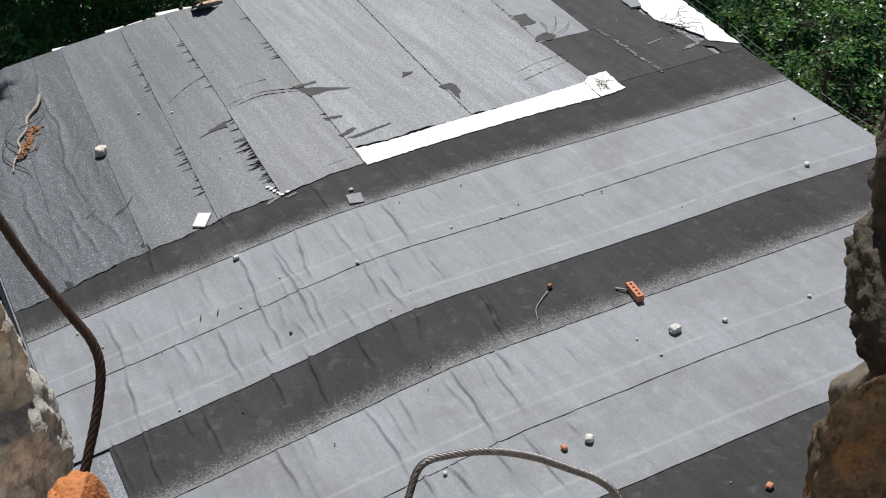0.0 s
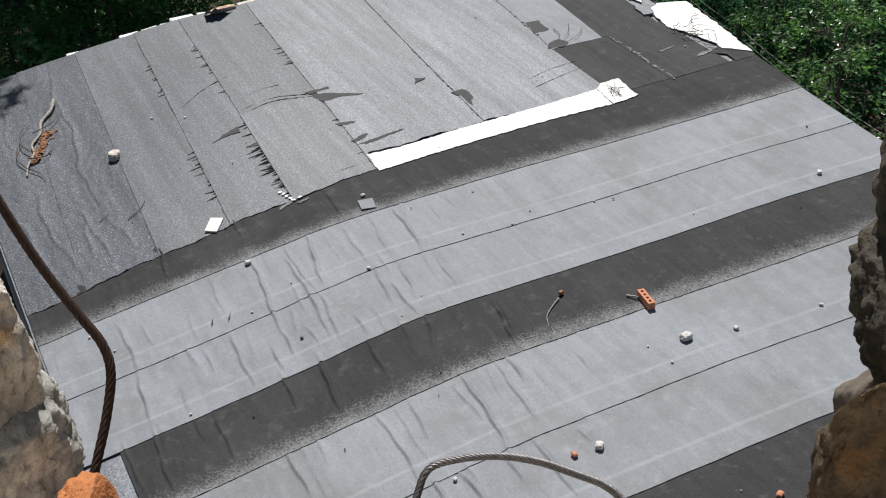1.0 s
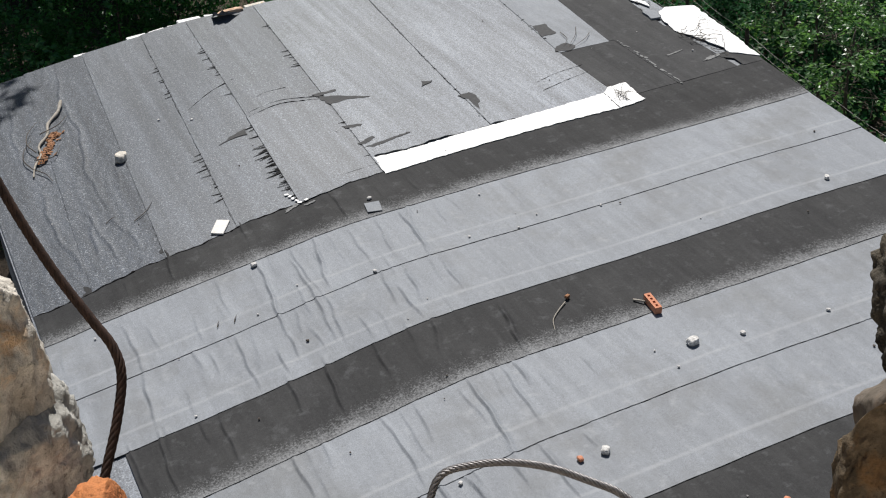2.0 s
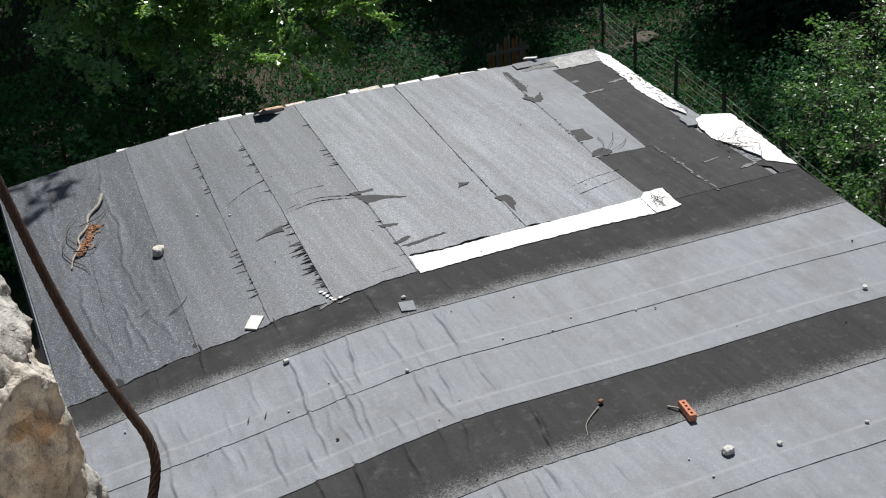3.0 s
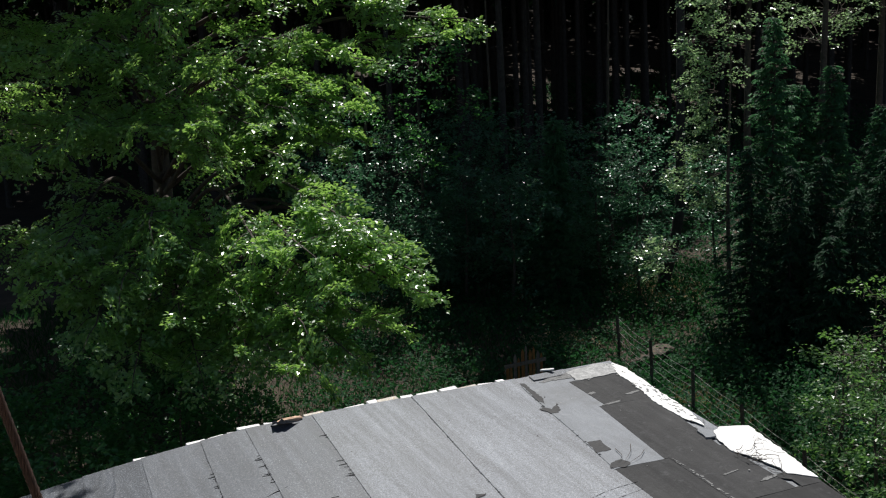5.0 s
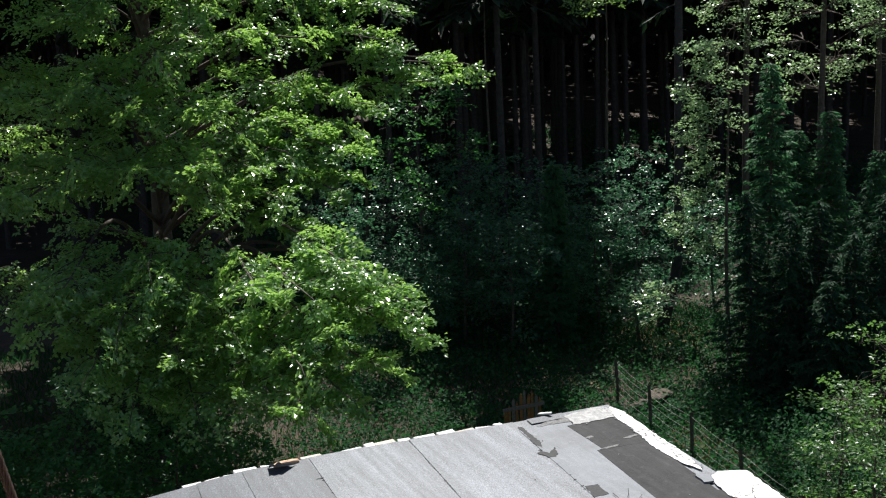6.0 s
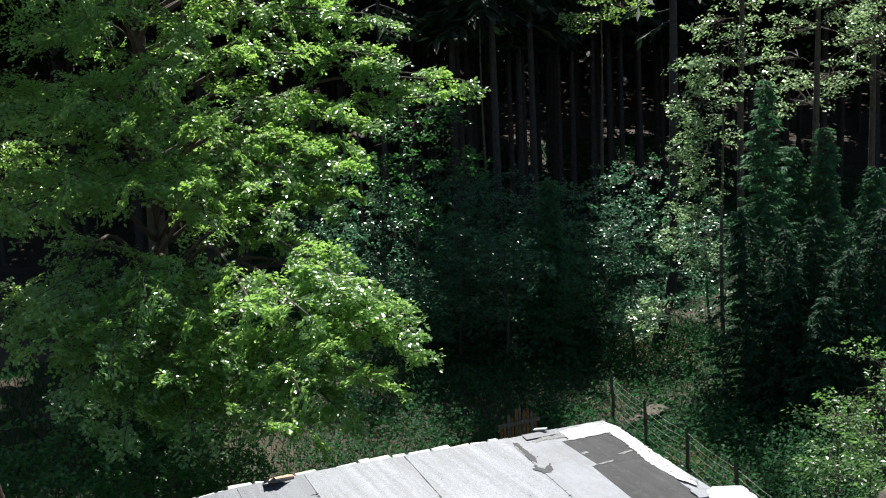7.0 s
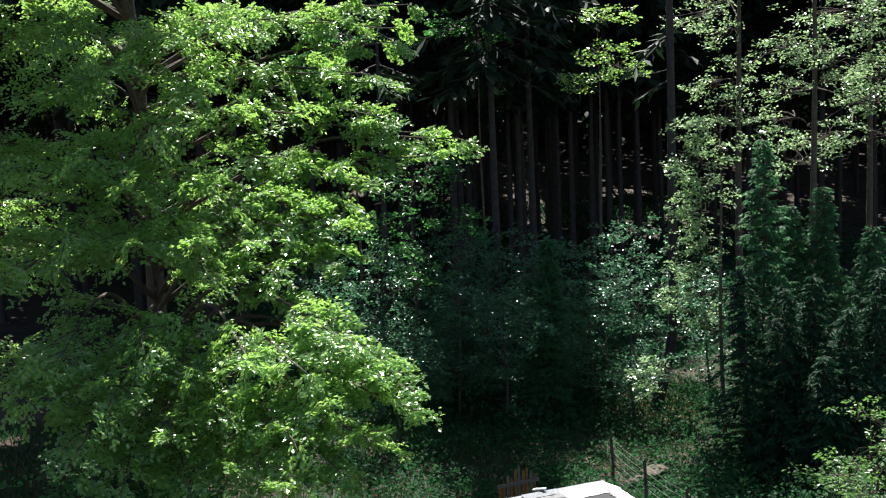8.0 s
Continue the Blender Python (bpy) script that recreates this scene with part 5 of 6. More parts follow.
wall_piece("wall_side_west", "unseen inner wall of the ruin, pale to bounce light", -3.5, -2.9, -2.598, 0.618, GROUND, 7.9)
wall_piece("wall_side_east", "unseen inner wall of the ruin, pale to bounce light", 2.9, 3.5, -2.598, 0.618, GROUND, 7.9)
wall_piece("floor", "unseen stone floor of the ruin, pale to bounce light", -2.898, 2.898, -2.598, 0.618, 4.1, 4.4)


def rock_mesh(name, radii, seed, mat, sub=4, square=0.55, rough=0.16, fine=0.05):
    """A broken stone: between ball and block, chipped by noise."""
    bm = bmesh.new()
    bmesh.ops.create_icosphere(bm, subdivisions=sub, radius=1.0)
    off = Vector((seed * 3.7, seed * 1.9, seed * 5.3))
    for v in bm.verts:
        d = v.co.normalized()
        k = max(abs(d.x), abs(d.y), abs(d.z))
        p = d * (1 + square * (1 / k - 1) * 0.75)
        n1 = noise.noise(d * 1.7 + off)
        n2 = noise.noise(d * 4.5 + off)
        n3 = noise.noise(d * 13 + off) + 0.6 * noise.noise(d * 29 + off) + 0.35 * noise.noise(d * 60 + off)
        cell = noise.cell(d * 2.2 + off)
        p *= 1 + rough * (n1 + 0.5 * n2 + 0.25 * (cell - 0.5)) + fine * n3
        v.co = Vector((p.x * radii[0], p.y * radii[1], p.z * radii[2]))
    me = bpy.data.meshes.new(name)
    bm.to_mesh(me), bm.free()
    me.polygons.foreach_set("use_smooth", np.full(len(me.polygons), sub > 3))
    me.materials.append(mat)
    return me


def rock(name, label, at, radii, seed, mat, turn=(0, 0, 0), category="stone", group="", sub=3, **kw):
    ob = new(name, rock_mesh(name, radii, seed, mat, sub, **kw))
    ob.matrix_world = pose(*at, *turn)
    return tagged(ob, label, category, group)


def jamb_stone(at, radii, seed, mat, label, turn=(0, 0, 0)):
    """A wall stone; it reaches back into the wall from its face beside the opening."""
    back = 0.8 * radii[0] * (-1 if at[0] < 0 else 1)
    q = WALL @ Vector((at[0] + back, at[1], at[2]))
    return rock("wall_stone", label, q, (radii[0] * 1.7, radii[1], radii[2] * 1.12), seed, mat, (turn[0], turn[1], turn[2] - 23.5), "stone", "broken stones of the ruin's opening", 6, square=0.75, rough=0.1, fine=0.02)


def jamb_block(edge, half_x, half_y, seed, mat, label, lean, chips=16, relief=0.006):
    """A long broken stone of the jamb; edge gives the x of its outermost point, its y, its foot and its top in the wall's axes."""
    ex, ey, z0, z1 = edge
    radii = (half_x, half_y, (z1 - z0) / 2)
    r = np.random.RandomState(seed)
    cuts = []
    for k in range(chips):
        n = Vector(r.normal(size=3) * (1.0, 1.0, 0.7)).normalized()
        cuts.append((n, r.uniform(0.74, 0.97) * math.sqrt(sum((a * b) ** 2 for a, b in zip(n, radii)))))
    turn = Matrix.Rotation(radians(lean), 3, "Y")
    bm = bmesh.new()
    bmesh.ops.create_icosphere(bm, subdivisions=6, radius=1.0)
    off = Vector((seed * 7.3, seed * 2.9, seed * 4.1))
    for v in bm.verts:
        d = v.co.normalized()
        k = sum(abs(c) ** 4 for c in d) ** -0.25
        p = Vector((d.x * radii[0], d.y * radii[1], d.z * radii[2])) * k
        for n, c in cuts:
            over = p.dot(n) - c
            if over > 0:
                p = p - n * over
        q = p / 0.05 + off
        w = noise.noise(q * 0.7) - 0.7 * abs(noise.noise(q * 1.7)) + 0.4 * noise.noise(q * 4) - 0.3 * abs(noise.noise(q * 8)) + 0.15 * noise.noise(q * 18)
        v.co = turn @ (p * (1 + relief * w / max(p.length, 0.03)))
    face = min(v.co.x for v in bm.verts) if ex > 0 else max(v.co.x for v in bm.verts)
    me = bpy.data.meshes.new("wall_stone")
    bm.to_mesh(me), bm.free()
    me.polygons.foreach_set("use_smooth", np.full(len(me.polygons), True))
    me.materials.append(mat)
    ob = new("wall_stone", me)
    ob.matrix_world = WALL @ Matrix.Translation((ex - face, ey, (z0 + z1) / 2))
    return tagged(ob, label, "stone", "broken stones of the ruin's opening")


pale, brown = "pale weathered lichen-spotted stone of the opening", "brown stone of the opening, darkened for its shaded side"
jamb_block((-0.318, 0.8, 5.5, 5.74), 0.1, 0.1, 1, M_STONE_PALE, pale, -10, 16, 0.012)
jamb_block((-0.34, 0.82, 5.62, 5.8), 0.1, 0.1, 4, M_STONE_GREY, pale, -10, 16, 0.012)
jamb_block((-0.312, 0.8, 5.4, 5.54), 0.09, 0.1, 2, M_STONE_GREY, pale, -5, 16, 0.012)
jamb_block((-0.298, 0.8, 5.2, 5.49), 0.09, 0.1, 3, M_STONE_PALE, pale, -5, 16, 0.012)
jamb_stone((-0.281, 0.76, 5.462), (0.011, 0.03, 0.022), 6, M_ORANGE, "orange brick-red stone lump in the broken wall", (0, -18, 0))
# right jamb: its shaded look comes from the darkened stone colours
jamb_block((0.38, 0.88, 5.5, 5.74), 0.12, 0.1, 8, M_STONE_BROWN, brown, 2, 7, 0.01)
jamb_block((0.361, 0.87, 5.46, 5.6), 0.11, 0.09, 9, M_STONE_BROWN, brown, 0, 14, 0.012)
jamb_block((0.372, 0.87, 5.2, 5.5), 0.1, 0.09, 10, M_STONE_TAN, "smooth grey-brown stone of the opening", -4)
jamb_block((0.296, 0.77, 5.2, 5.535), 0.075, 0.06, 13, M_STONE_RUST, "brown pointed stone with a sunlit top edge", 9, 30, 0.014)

for k in range(4):
    jamb_stone((-0.5, 1.02, 4.5 + 0.13 * k), (0.16, 0.15, 0.1), 40 + k, M_STONE_GREY, "grey stone low in the side of the opening")
    jamb_stone((-0.78, 1.05, 4.6 + 0.32 * k), (0.2, 0.2, 0.19), 50 + k, M_STONE_GREY, "grey stone low in the side of the opening")
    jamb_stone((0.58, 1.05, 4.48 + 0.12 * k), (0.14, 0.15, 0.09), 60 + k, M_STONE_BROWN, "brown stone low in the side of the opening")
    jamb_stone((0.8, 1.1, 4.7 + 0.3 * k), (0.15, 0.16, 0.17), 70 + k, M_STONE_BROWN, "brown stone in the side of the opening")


def rope(name, label, pts, radius, strands, pitch, mat, n):
    """A laid wire rope: strands twisted round a core."""
    line = smooth_line(pts, n)
    d = unit(np.gradient(line, axis=0))
    ref = np.array((0.4, 0.1, 0.9))
    a = unit(np.cross(d, ref))
    b = np.cross(d, a)
    s = np.concatenate([[0], np.cumsum(np.linalg.norm(np.diff(line, axis=0), axis=1))])
    ob = thing(name, label, "wire rope", at=tuple(line[-1]))
    o = line[-1]
    part_data("core", mesh_of("core", *tube_arrays(line - o, np.full(n, radius * 0.62), 8), mat, True), ob)
    for k in range(strands):
        ph = 2 * np.pi * (s / pitch + k / strands)
        p = line + (np.cos(ph)[:, None] * a + np.sin(ph)[:, None] * b) * radius * 0.62
        part_data("strand", mesh_of("strand", *tube_arrays(p - o, np.full(n, radius * 0.4), 6), mat, True), ob)
    return ob


rope("wire_rope", "rusty brown bent wire rope hanging by the opening", [(-4.779, -8.851, 5.989), (-4.77, -8.868, 5.9), (-4.756, -8.892, 5.813), (-4.743, -8.912, 5.754), (-4.729, -8.937, 5.694), (-4.713, -8.968, 5.631), (-4.695, -8.998, 5.577), (-4.676, -9.025, 5.535), (-4.665, -9.042, 5.511), (-4.665, -9.057, 5.489), (-4.679, -9.077, 5.46), (-4.699, -9.099, 5.43), (-4.726, -9.13, 5.392), (-4.754, -9.16, 5.358)], 0.0046, 6, 0.05, M_RUST, 150)
rope("steel_cable", "grey twisted steel cable looping up from the sill", [(-4.534, -9.16, 4.45), (-4.484, -9.14, 5.101), (-4.422, -9.088, 5.164), (-4.384, -9.06, 5.204), (-4.36, -9.046, 5.229), (-4.326, -9.054, 5.236), (-4.286, -9.072, 5.237), (-4.25, -9.096, 5.232), (-4.218, -9.125, 5.222), (-4.196, -9.148, 5.214), (-4.185, -9.17, 5.201), (-4.184, -9.209, 5.169), (-4.218, -9.284, 5.096), (-4.188, -9.334000000000001, 4.45)], 0.0044, 6, 0.034, M_STEEL, 320)

# ---- loose things on the roof ----
def on_roof(x, y):
    return float(roof_z(np.float64(x), np.float64(y))) + 0.012


def hollow_brick(x, y, turn):
    ob = thing("hollow_brick", "orange fired-clay hollow brick standing on its edge on the dark felt", "brick", at=(x, y, on_roof(x, y)))
    L, W, H, hw, hl = 0.23, 0.062, 0.065, 0.011, 0.014
    bm = bmesh.new()
    xs = [-L / 2] + [c + s * hl for c in (-0.078, -0.026, 0.026, 0.078) for s in (-1, 1)] + [L / 2]
    ys = [-W / 2, -hw, hw, W / 2]
    grid = [[bm.verts.new((a, b, H)) for a in xs] for b in ys]
    for j in range(3):
        for i in range(len(xs) - 1):
            q = [grid[j][i], grid[j][i + 1], grid[j + 1][i + 1], grid[j + 1][i]]
            if j == 1 and i % 2 == 1:
                low = [bm.verts.new((v.co.x, v.co.y, 0.01)) for v in q]
                for k in range(4):
                    bm.faces.new((q[k], q[(k + 1) % 4], low[(k + 1) % 4], low[k]))
                bm.faces.new(low)
            else:
                bm.faces.new(q)
    rim = [grid[0][i] for i in range(len(xs))] + [grid[j][-1] for j in (1, 2, 3)] + [grid[3][i] for i in range(len(xs) - 2, -1, -1)] + [grid[j][0] for j in (2, 1)]
    low = [bm.verts.new((v.co.x, v.co.y, 0)) for v in rim]
    for k in range(len(rim)):
        bm.faces.new((rim[k], low[k], low[(k + 1) % len(rim)], rim[(k + 1) % len(rim)]))
    bmesh.ops.recalc_face_normals(bm, faces=bm.faces)
    part("body", bm, M_BRICK, ob)
    ob.rotation_euler = (0, 0, turn)


hollow_brick(0.39, -2.66, radians(-98))
for k, (x, y, s, mat, lab) in enumerate((
        (0.37, -3.27, 0.085, M_RUBBLE, "pale angular stone lying on the grey felt"), (-0.93, -4.03, 0.065, M_RUBBLE, "pale pebble lying on the grey felt"), (-1.13, -4.01, 0.045, M_BRICK, "orange brick crumb on the grey felt"),
        (-1.44, -0.92, 0.032, M_RUBBLE, "small pale pebble at a felt seam"), (-2.33, -0.08, 0.05, M_RUBBLE, "white pebble on the grey felt"), (3.09, -1.66, 0.05, M_RUBBLE, "pale pebble on the grey felt"),
        (0.8, -3.36, 0.04, M_RUBBLE, "small pale pebble on the grey felt"), (1.62, -3.43, 0.03, M_RUBBLE, "small dark pebble on the grey felt"), (-0.97, 0.33, 0.04, M_RUBBLE, "white pebble on the dark felt"),
        (-2.9, 2.92, 0.13, M_STONE_PALE, "tan stone lying on the rough felt"), (-2.3, 3.52, 0.028, M_RUBBLE, "small white pebble on the rough felt"), (-1.98, 3.22, 0.03, M_RUBBLE, "small white pebble on the rough felt"),
        (-0.13, -5.08, 0.05, M_BRICK, "orange brick crumb on the dark felt"), (0.93, -0.96, 0.02, M_RUBBLE, "tiny pale pebble at a seam"), (0.04, -0.93, 0.02, M_RUBBLE, "tiny pale pebble at a seam"),
        (-2.31, -1.47, 0.025, M_BARK, "dark crumb on the grey felt"), (-1.97, -3.74, 0.03, M_RUBBLE, "small white pebble on the grey felt"), (-3.95, -3.02, 0.045, M_RUBBLE, "white pebble on the dark felt"),
        (-3.9, -0.2, 0.02, M_RUBBLE, "tiny white pebble on the grey felt"), (-3.75, -0.55, 0.02, M_RUBBLE, "tiny white pebble on the grey felt"), (0.05, -3.2, 0.016, M_RUBBLE, "tiny white crumb on the grey felt"), (1.6, -4.0, 0.02, M_BARK, "dark crumb on the grey felt"))):
    rock("pebble" if s < 0.06 else "stone", lab, (x, y, on_roof(x, y) + s * 0.3), (s * 0.62, s * 0.5, s * 0.4), 20 + k, mat, (0, 0, k * 47), "stone", "loose stones on the roof", 3 if s > 0.04 else 2)

rt = np.random.RandomState(12)
for k in range(60):
    x, y, s = rt.uniform(-4.1, 4.0), rt.uniform(-5.3, 5.8), rt.uniform(0.006, 0.014)
    rock("pebble", "tiny crumb of stone on the felt", (x, y, on_roof(x, y) + s * 0.6), (s, s * 0.8, s * 0.7), 200 + k % 5, M_RUBBLE if k % 3 else M_BARK, (0, 0, k * 31), "stone", "crumbs on the roof", 1)


def twig(label, pts, r0, mat, name="twig", category="twig"):
    line = smooth_line([(x, y, on_roof(x, y) + h) for x, y, h in pts], 14)
    o = np.array(line[0])
    ob = new(name, mesh_of(name, *tube_arrays(line - o, np.linspace(r0, r0 * 0.35, 14), 6), mat, True))
    ob.location = o
    return tagged(ob, label, category)


twig("thin curved dry twig on the dark felt", [(-0.22, -2.24, 0.01), (-0.33, -2.32, 0.012), (-0.44, -2.42, 0.01), (-0.5, -2.55, 0.008)], 0.007, M_DEAD)
rock("pine_cone", "brown pine cone lying on the dark felt", (-0.17, -2.19, on_roof(-0.17, -2.19) + 0.022), (0.027, 0.019, 0.018), 7, M_BROWNLEAF, (0, 0, 30), "cone")
twig("short pale twig leaning beside the brick", [(0.3, -2.5, 0.01), (0.36, -2.58, 0.02), (0.42, -2.66, 0.015)], 0.011, M_DEAD)
twig("thin dark twig on the rough felt", [(-3.1, 1.5, 0.01), (-2.95, 1.6, 0.015), (-2.85, 1.75, 0.01)], 0.006, M_BARK)


def branch():
    ob = thing("fallen_branch", "bleached dead branch with loose orange bark on the rough felt", "branch", at=(-3.5, 4.0, on_roof(-3.5, 4.0)))
    o = np.array(ob.location)

    def line(pts, n=16):
        return smooth_line([(x, y, on_roof(x, y) + h) for x, y, h in pts], n) - o
    part_data("stem", mesh_of("stem", *tube_arrays(line([(-3.83, 3.24, 0.015), (-3.77, 3.46, 0.03), (-3.66, 3.7, 0.02), (-3.64, 3.92, 0.03), (-3.5, 4.14, 0.025), (-3.44, 4.4, 0.03), (-3.28, 4.6, 0.04), (-3.19, 4.83, 0.06)], 30), np.linspace(0.009, 0.022, 30) * (1 + 0.2 * np.sin(np.arange(30) * 1.9)), 9), M_DEAD, True), ob)
    for pts in ([(-3.7, 3.75, 0.05), (-3.76, 4.0, 0.06), (-3.7, 4.3, 0.05), (-3.55, 4.55, 0.03)], [(-3.8, 3.4, 0.03), (-3.86, 3.65, 0.04), (-3.82, 3.9, 0.04), (-3.7, 4.1, 0.04)], [(-3.58, 4.15, 0.06), (-3.35, 4.25, 0.05), (-3.2, 4.45, 0.03)],
                [(-3.75, 3.6, 0.04), (-3.55, 3.5, 0.05), (-3.42, 3.75, 0.04)], [(-3.8, 3.4, 0.03), (-3.7, 3.2, 0.03), (-3.66, 3.0, 0.02)]):
        part_data("side_twig", mesh_of("side_twig", *tube_arrays(line(pts, 10), np.linspace(0.007, 0.003, 10), 5), M_BARK, True), ob, "thin dark side twig")
    rr = np.random.RandomState(3)
    for k in range(110):
        t = rr.rand()
        x, y = -3.76 + 0.33 * t + abs(rr.normal()) * 0.055, 3.5 + 0.65 * t + rr.normal() * 0.03
        me = rock_mesh("bark_flake", (0.04 * rr.uniform(0.4, 1.3), 0.02 * rr.uniform(0.5, 1.3), 0.006), 300 + k % 12, M_BROWNLEAF, 1)
        fl = part_data("bark_flake", me, ob, "orange-brown bark flake")
        fl.matrix_basis = Matrix.Translation(Vector((x, y, on_roof(x, y) + 0.015)) - Vector(o)) @ Euler((rr.normal() * 0.4, rr.normal() * 0.4, rr.uniform(0, 6))).to_matrix().to_4x4()


branch()


def slab_piece(name, label, x, y, w, d, h, turn, mat, tilt=0.0, category="board"):
    bm = box(bmesh.new(), -w / 2, w / 2, -d / 2, d / 2, 0, h)
    bmesh.ops.bevel(bm, geom=bm.edges[:], offset=h * 0.2, segments=1, affect="EDGES")
    for v in bm.verts:
        v.co += Vector((noise.noise(v.co * 9 + Vector((x, y, 0))), noise.noise(v.co * 9 + Vector((y, 3, x))), 0)) * 0.012
    ob = part(name, bm, mat)
    ob.matrix_world = pose(x, y, on_roof(x, y) + 0.004, tilt, 0, turn)
    return tagged(ob, label, category)


slab_piece("board", "small pale board lying tilted on the felt edge", -2.4, 0.77, 0.13, 0.23, 0.018, -34, M_BOARD, 5)
slab_piece("slate_tile", "thin grey slate piece on the dark felt", -1.0, 0.15, 0.15, 0.19, 0.008, -12, M_SMOOTH, 0, "tile")

for k, (x, y) in enumerate([(-1.64, 0.91), (-1.62, 0.86), (-1.61, 0.8), (-1.59, 0.74), (-1.58, 0.69), (-1.51, 0.7)]):
    slab_piece("screed_chip", "small white screed chip at the felt edge", x, y, 0.045, 0.03, 0.008, 40 * k, M_WHITE, 0, "chip")
for (xa, ya), (xb, yb) in (((-2.91, -0.77), (-2.87, -0.69)), ((-2.76, -0.8), (-2.71, -0.71)), ((-3.36, 1.67), (-3.24, 1.74))):
    twig("tiny dark twig on the felt", [(xa, ya, 0.01), ((xa + xb) / 2, (ya + yb) / 2, 0.02), (xb, yb, 0.01)], 0.005, M_BARK)

# coping stones along the far edge
rc = np.random.RandomState(17)
x = -2.75
while x < 2.9:
    w = rc.uniform(0.12, 0.34)
    if rc.rand() < 0.85:
        h = rc.uniform(-0.03, 0.012)
        bm = box(bmesh.new(), -w / 2, w / 2, -0.055, 0.055, -0.05, h)
        bmesh.ops.bevel(bm, geom=bm.edges[:], offset=0.006, segments=1, affect="EDGES")
        for v in bm.verts:
            v.co += Vector((noise.noise(v.co * 14 + Vector((x * 7, 0, 0))), noise.noise(v.co * 14 + Vector((0, x * 5, 0))), noise.noise(v.co * 14 + Vector((0, 0, x * 3))))) * 0.014
        ob = part("coping_stone", bm, M_WHITE if rc.rand() < 0.8 else M_STONE_PALE)
        ob.matrix_world = pose(x + w / 2, Y1 + 0.04 + rc.uniform(-0.025, 0.02), on_roof(x + w / 2, Y1) - 0.01, rc.uniform(-5, 5), rc.uniform(-4, 4), rc.uniform(-6, 6))
        tagged(ob, "white broken coping stone along the roof's far edge", "stone", "coping stones along the roof edge")
    x += w + rc.uniform(0.005, 0.06)
rock("brick_lump", "tan brick lump under the torn felt at the roof edge", (-0.62, 6.05, on_roof(-0.6, 6.0) + 0.02), (0.2, 0.05, 0.035), 71, M_BRICK_TAN, (0, 0, 8), "brick")
bm = bmesh.new()
vs = [bm.verts.new(((-0.2 + 0.4 * i / 6) * (1 - 0.13 * j) + 0.02 * j, -0.14 + 0.2 * j / 4 + 0.03 * math.sin(i * 2.1), 0.012 + 0.12 * (j / 4) ** 1.4 + 0.015 * math.sin(i * 1.7 + j))) for j in range(5) for i in range(7)]
for j in range(4):
    for i in range(6):
        bm.faces.new([vs[j * 7 + i], vs[j * 7 + i + 1], vs[(j + 1) * 7 + i + 1], vs[(j + 1) * 7 + i]])
bmesh.ops.solidify(bm, geom=bm.faces[:], thickness=0.005)
ob = part("felt_flap", bm, M_SLATE_PATCH, smooth=True)
ob.matrix_world = pose(-0.72, 5.86, on_roof(-0.7, 5.86), 0, 0, 170)
tagged(ob, "torn curled flap of grey felt at the roof edge", "felt")
slab_piece("white_board", "short white board end sticking up beside the roof corner", 3.45, 6.16, 0.07, 0.24, 0.025, 25, M_WHITE, -14, "post")

# weed in the screed strip
rw = np.random.RandomState(6)
weed = thing("weed", "dry dark weed growing from a crack in the screed", "plant", at=(2.42, 1.02, on_roof(2.42, 1.02)))
for k in range(20):
    a, ln = rw.uniform(0, 6.28), rw.uniform(0.08, 0.22)
    p = [(rw.normal() * 0.03, rw.normal() * 0.1, 0), (math.cos(a) * ln * 0.4, math.sin(a) * ln * 0.5, ln * 0.5), (math.cos(a) * ln * 0.8, math.sin(a) * ln, ln * 0.6)]
    part_data("stem", mesh_of("stem", *tube_arrays(smooth_line(p, 6), np.linspace(0.0025, 0.001, 6), 4), M_BARK, True), weed)

# thin wires on the white corner
rk = np.random.RandomState(14)
for k in range(11):
    q = rk.rand()
    x, y, a = 4.08 + 0.2 * rk.rand(), 2.45 - 1.1 * q, rk.uniform(0, 6.28)
    pts = []
    for i in range(9):
        pts.append((x, y, 0.03 + 0.03 * rk.rand()))
        a += rk.normal() * 1.1
        x, y = min(4.5, max(3.95, x + 0.07 * math.cos(a))), min(2.7, max(1.2, y + 0.1 * math.sin(a)))
    twig("tangled thin dark vine on the white screed", pts, 0.0045, M_BARK, "vine", "vine")
for pts in ([(2.75, 2.95, 0.02), (2.7, 2.7, 0.03), (2.55, 2.55, 0.02)], [(3.0, 3.0, 0.02), (2.85, 2.75, 0.04), (2.6, 2.5, 0.02)], [(3.05, 2.75, 0.02), (2.9, 2.6, 0.03), (2.7, 2.5, 0.02)]):
    twig("thin dark twig on the smooth felt", pts, 0.0045, M_BARK)

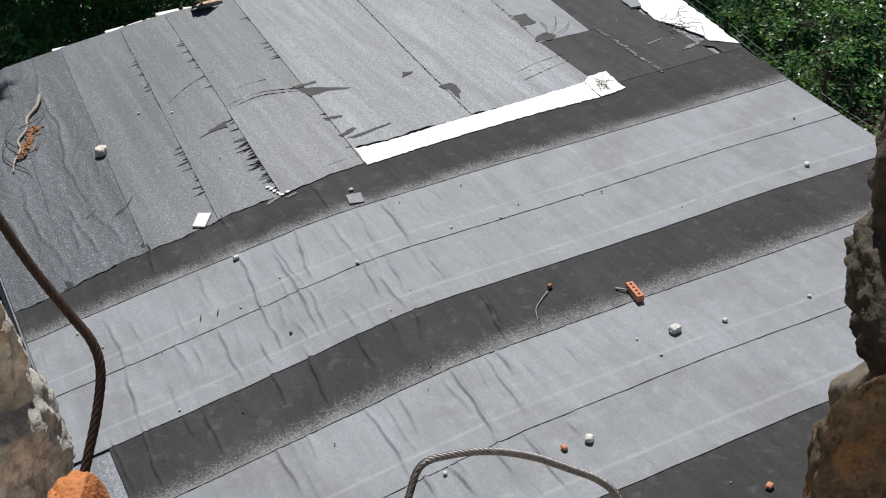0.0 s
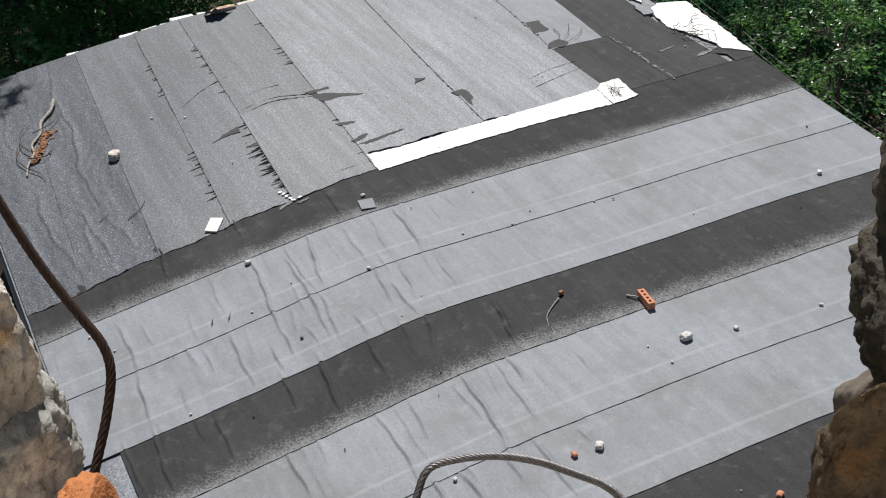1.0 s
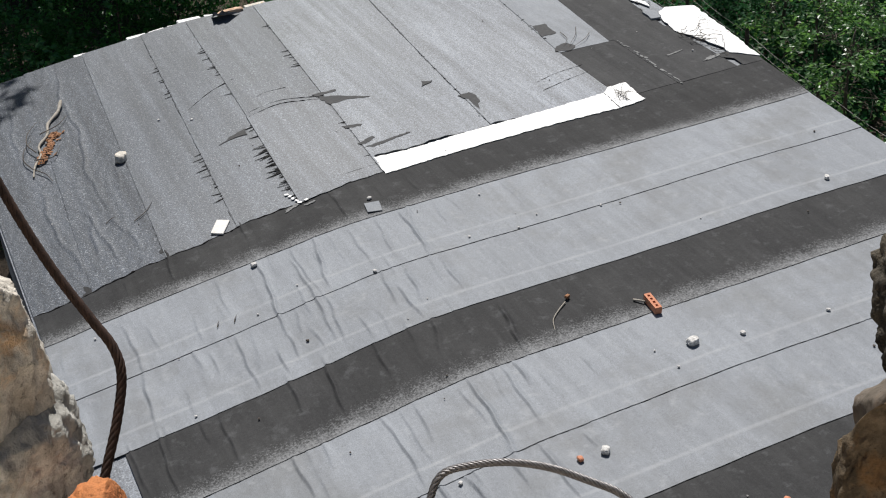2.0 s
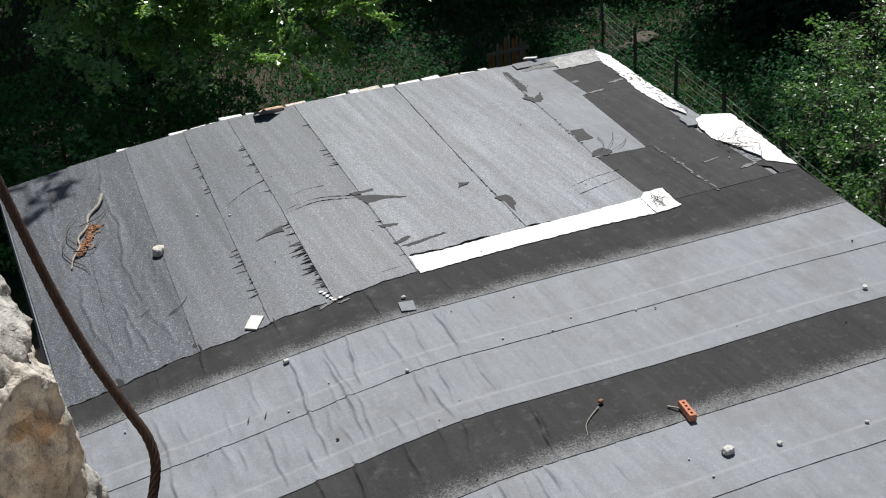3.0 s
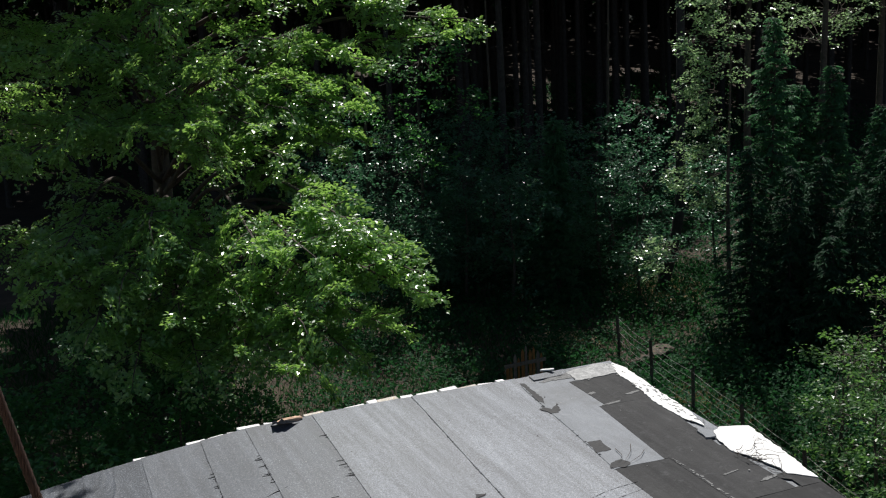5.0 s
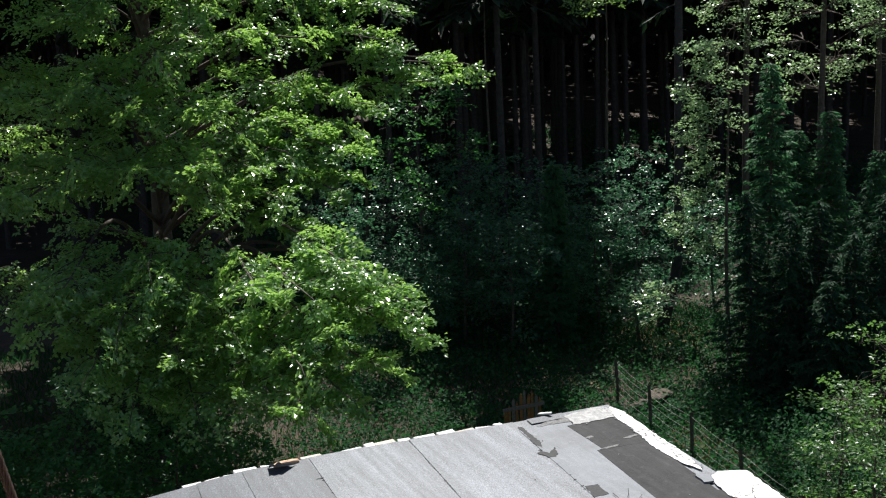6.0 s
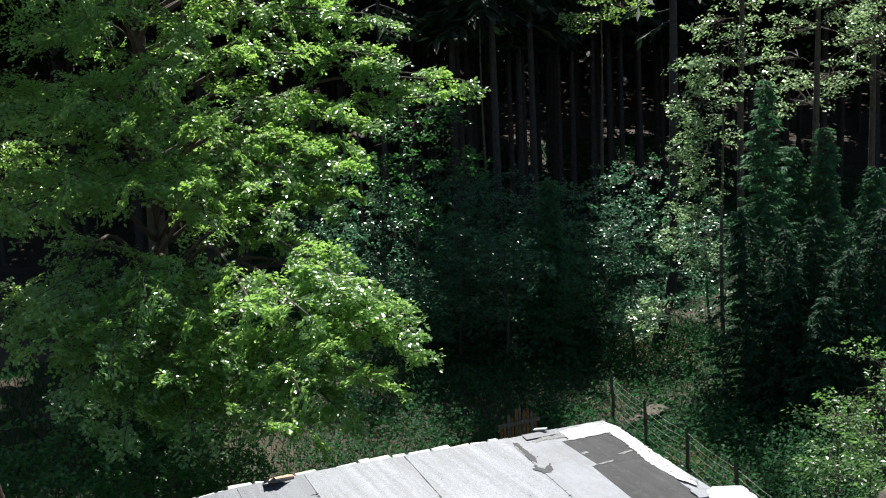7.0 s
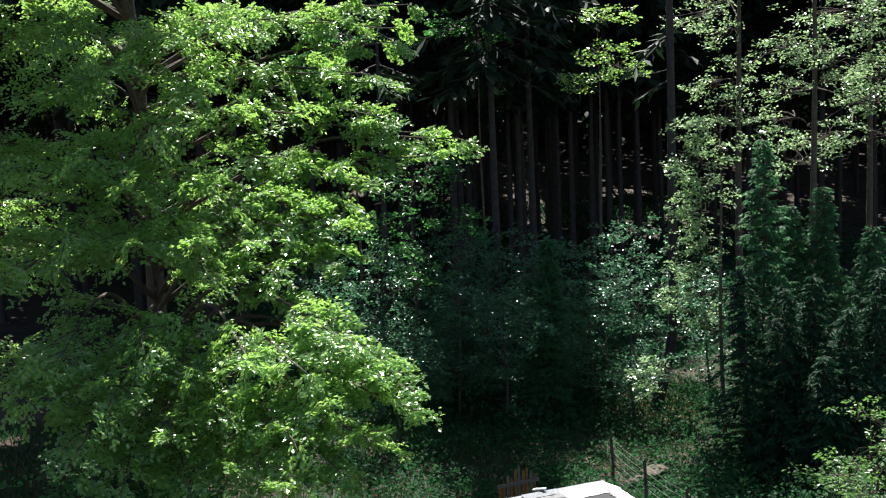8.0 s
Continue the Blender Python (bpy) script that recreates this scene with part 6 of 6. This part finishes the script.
# ---- behind the building ----
def fence():
    ob = thing("wire_fence", "old wire fence with wooden posts beside the building", "fence", at=(8.2, 9.0, GROUND))
    o = np.array((8.2, 9.0, GROUND))
    posts = [(8.9, 13.4), (8.5, 11.4), (8.25, 9.5), (7.9, 7.4), (7.5, 5.2), (7.1, 3.0), (6.8, 0.8)]
    for k, (x, y) in enumerate(posts):
        p = np.array([(x, y, GROUND - 0.1), (x + 0.03, y, GROUND + 0.65), (x + 0.02 * (k % 3 - 1), y, GROUND + 1.26)]) - o
        part_data("post", mesh_of("post", *tube_arrays(p, (0.038, 0.036, 0.034), 8), M_BARK, True), ob, "grey wooden post")
    for (xa, ya), (xb, yb) in zip(posts, posts[1:]):
        for h in (0.18, 0.36, 0.54, 0.72, 0.9, 1.06, 1.2):
            p = smooth_line([(xa, ya, GROUND + h), ((xa + xb) / 2, (ya + yb) / 2, GROUND + h - 0.04), (xb, yb, GROUND + h)], 6) - o
            part_data("wire", mesh_of("wire", *tube_arrays(p, np.full(6, 0.0035), 4), M_STEEL, True), ob, "dull steel wire")


fence()


def plank_fence():
    ob = thing("plank_panel", "old pointed orange-brown plank panel with a grey rail", "fence", at=(6.18, 12.56, GROUND))
    r = np.random.RandomState(2)
    for k, h in enumerate((0.76, 0.86, 1.02, 0.94, 1.12, 1.2, 1.1, 1.16, 1.08, 1.02)):
        x = -0.4 + 0.08 * k
        w, grey = 0.066 - 0.016 * (k % 2), k % 3 == 2
        v = [(x, 0), (x + w, 0), (x + w, h - 0.03), (x + w * r.uniform(0.3, 0.7), h + 0.04), (x, h - 0.05)]
        bm = bmesh.new()
        lo = [bm.verts.new((a, -0.011, b)) for a, b in v]
        hi = [bm.verts.new((a, 0.011, b)) for a, b in v]
        bm.faces.new(lo), bm.faces.new(hi[::-1])
        for i in range(5):
            bm.faces.new((lo[i], hi[i], hi[(i + 1) % 5], lo[(i + 1) % 5]))
        bmesh.ops.recalc_face_normals(bm, faces=bm.faces[:])
        part("plank", bm, M_DEADGREY if grey else M_PLANK, ob, "grey weathered plank" if grey else "")
    for z in (0.3, 0.86):
        rail = part("rail", box(bmesh.new(), -0.44, 0.44, -0.05, -0.0125, -0.035, 0.035), M_DEADGREY, ob, "grey rail")
        rail.matrix_local = pose(0, 0, z, 0, -9, 0)
    ob.rotation_euler = (0, 0, radians(-20))


plank_fence()
rp = np.random.RandomState(23)
for k in range(9):
    rock("stone", "rough stone in a small pile by the fence", (9.6 + rp.normal() * 0.2, 12.85 + rp.normal() * 0.16, GROUND + 0.1 + 0.3 * rp.rand()), (0.22, 0.17, 0.12), 400 + k, M_STONE_BROWN, (rp.uniform(-20, 20), rp.uniform(-20, 20), k * 50), "stone", "stone pile", 3)
ob = new("stone_slab", rock_mesh("stone_slab", (0.32, 0.24, 0.05), 431, M_STONE_BROWN, 3, square=0.9))
ob.matrix_world = pose(9.6, 12.8, GROUND + 0.5, 4, -5, 20)
tagged(ob, "flat grey stone slab lying on the stone pile", "stone", "stone pile")
# litter whose pale colour also stands for the sunlit soil patch here
scatter("leaf_litter", "dry leaf litter round a tree's foot, pale for sunlit ground", 5000, 9, (12.7, 14.3, 17.8, 19.6), L_DRY, 0.09, 0.035, 0.15, 0.35)
scatter("leaf_litter", "dry pale leaf litter on the grass behind the planks", 1500, 19, (8.0, 9.3, 15.2, 16.2), L_DRY, 0.08, 0.035, 0.15, 0.25, 0.12)
scatter("herbs", "low leafy herbs growing along the fence", 14000, 11, (6.6, 9.6, 3.0, 12.8), L_HERB, 0.1, 0.045, 0.5, 0.3, 0.5)
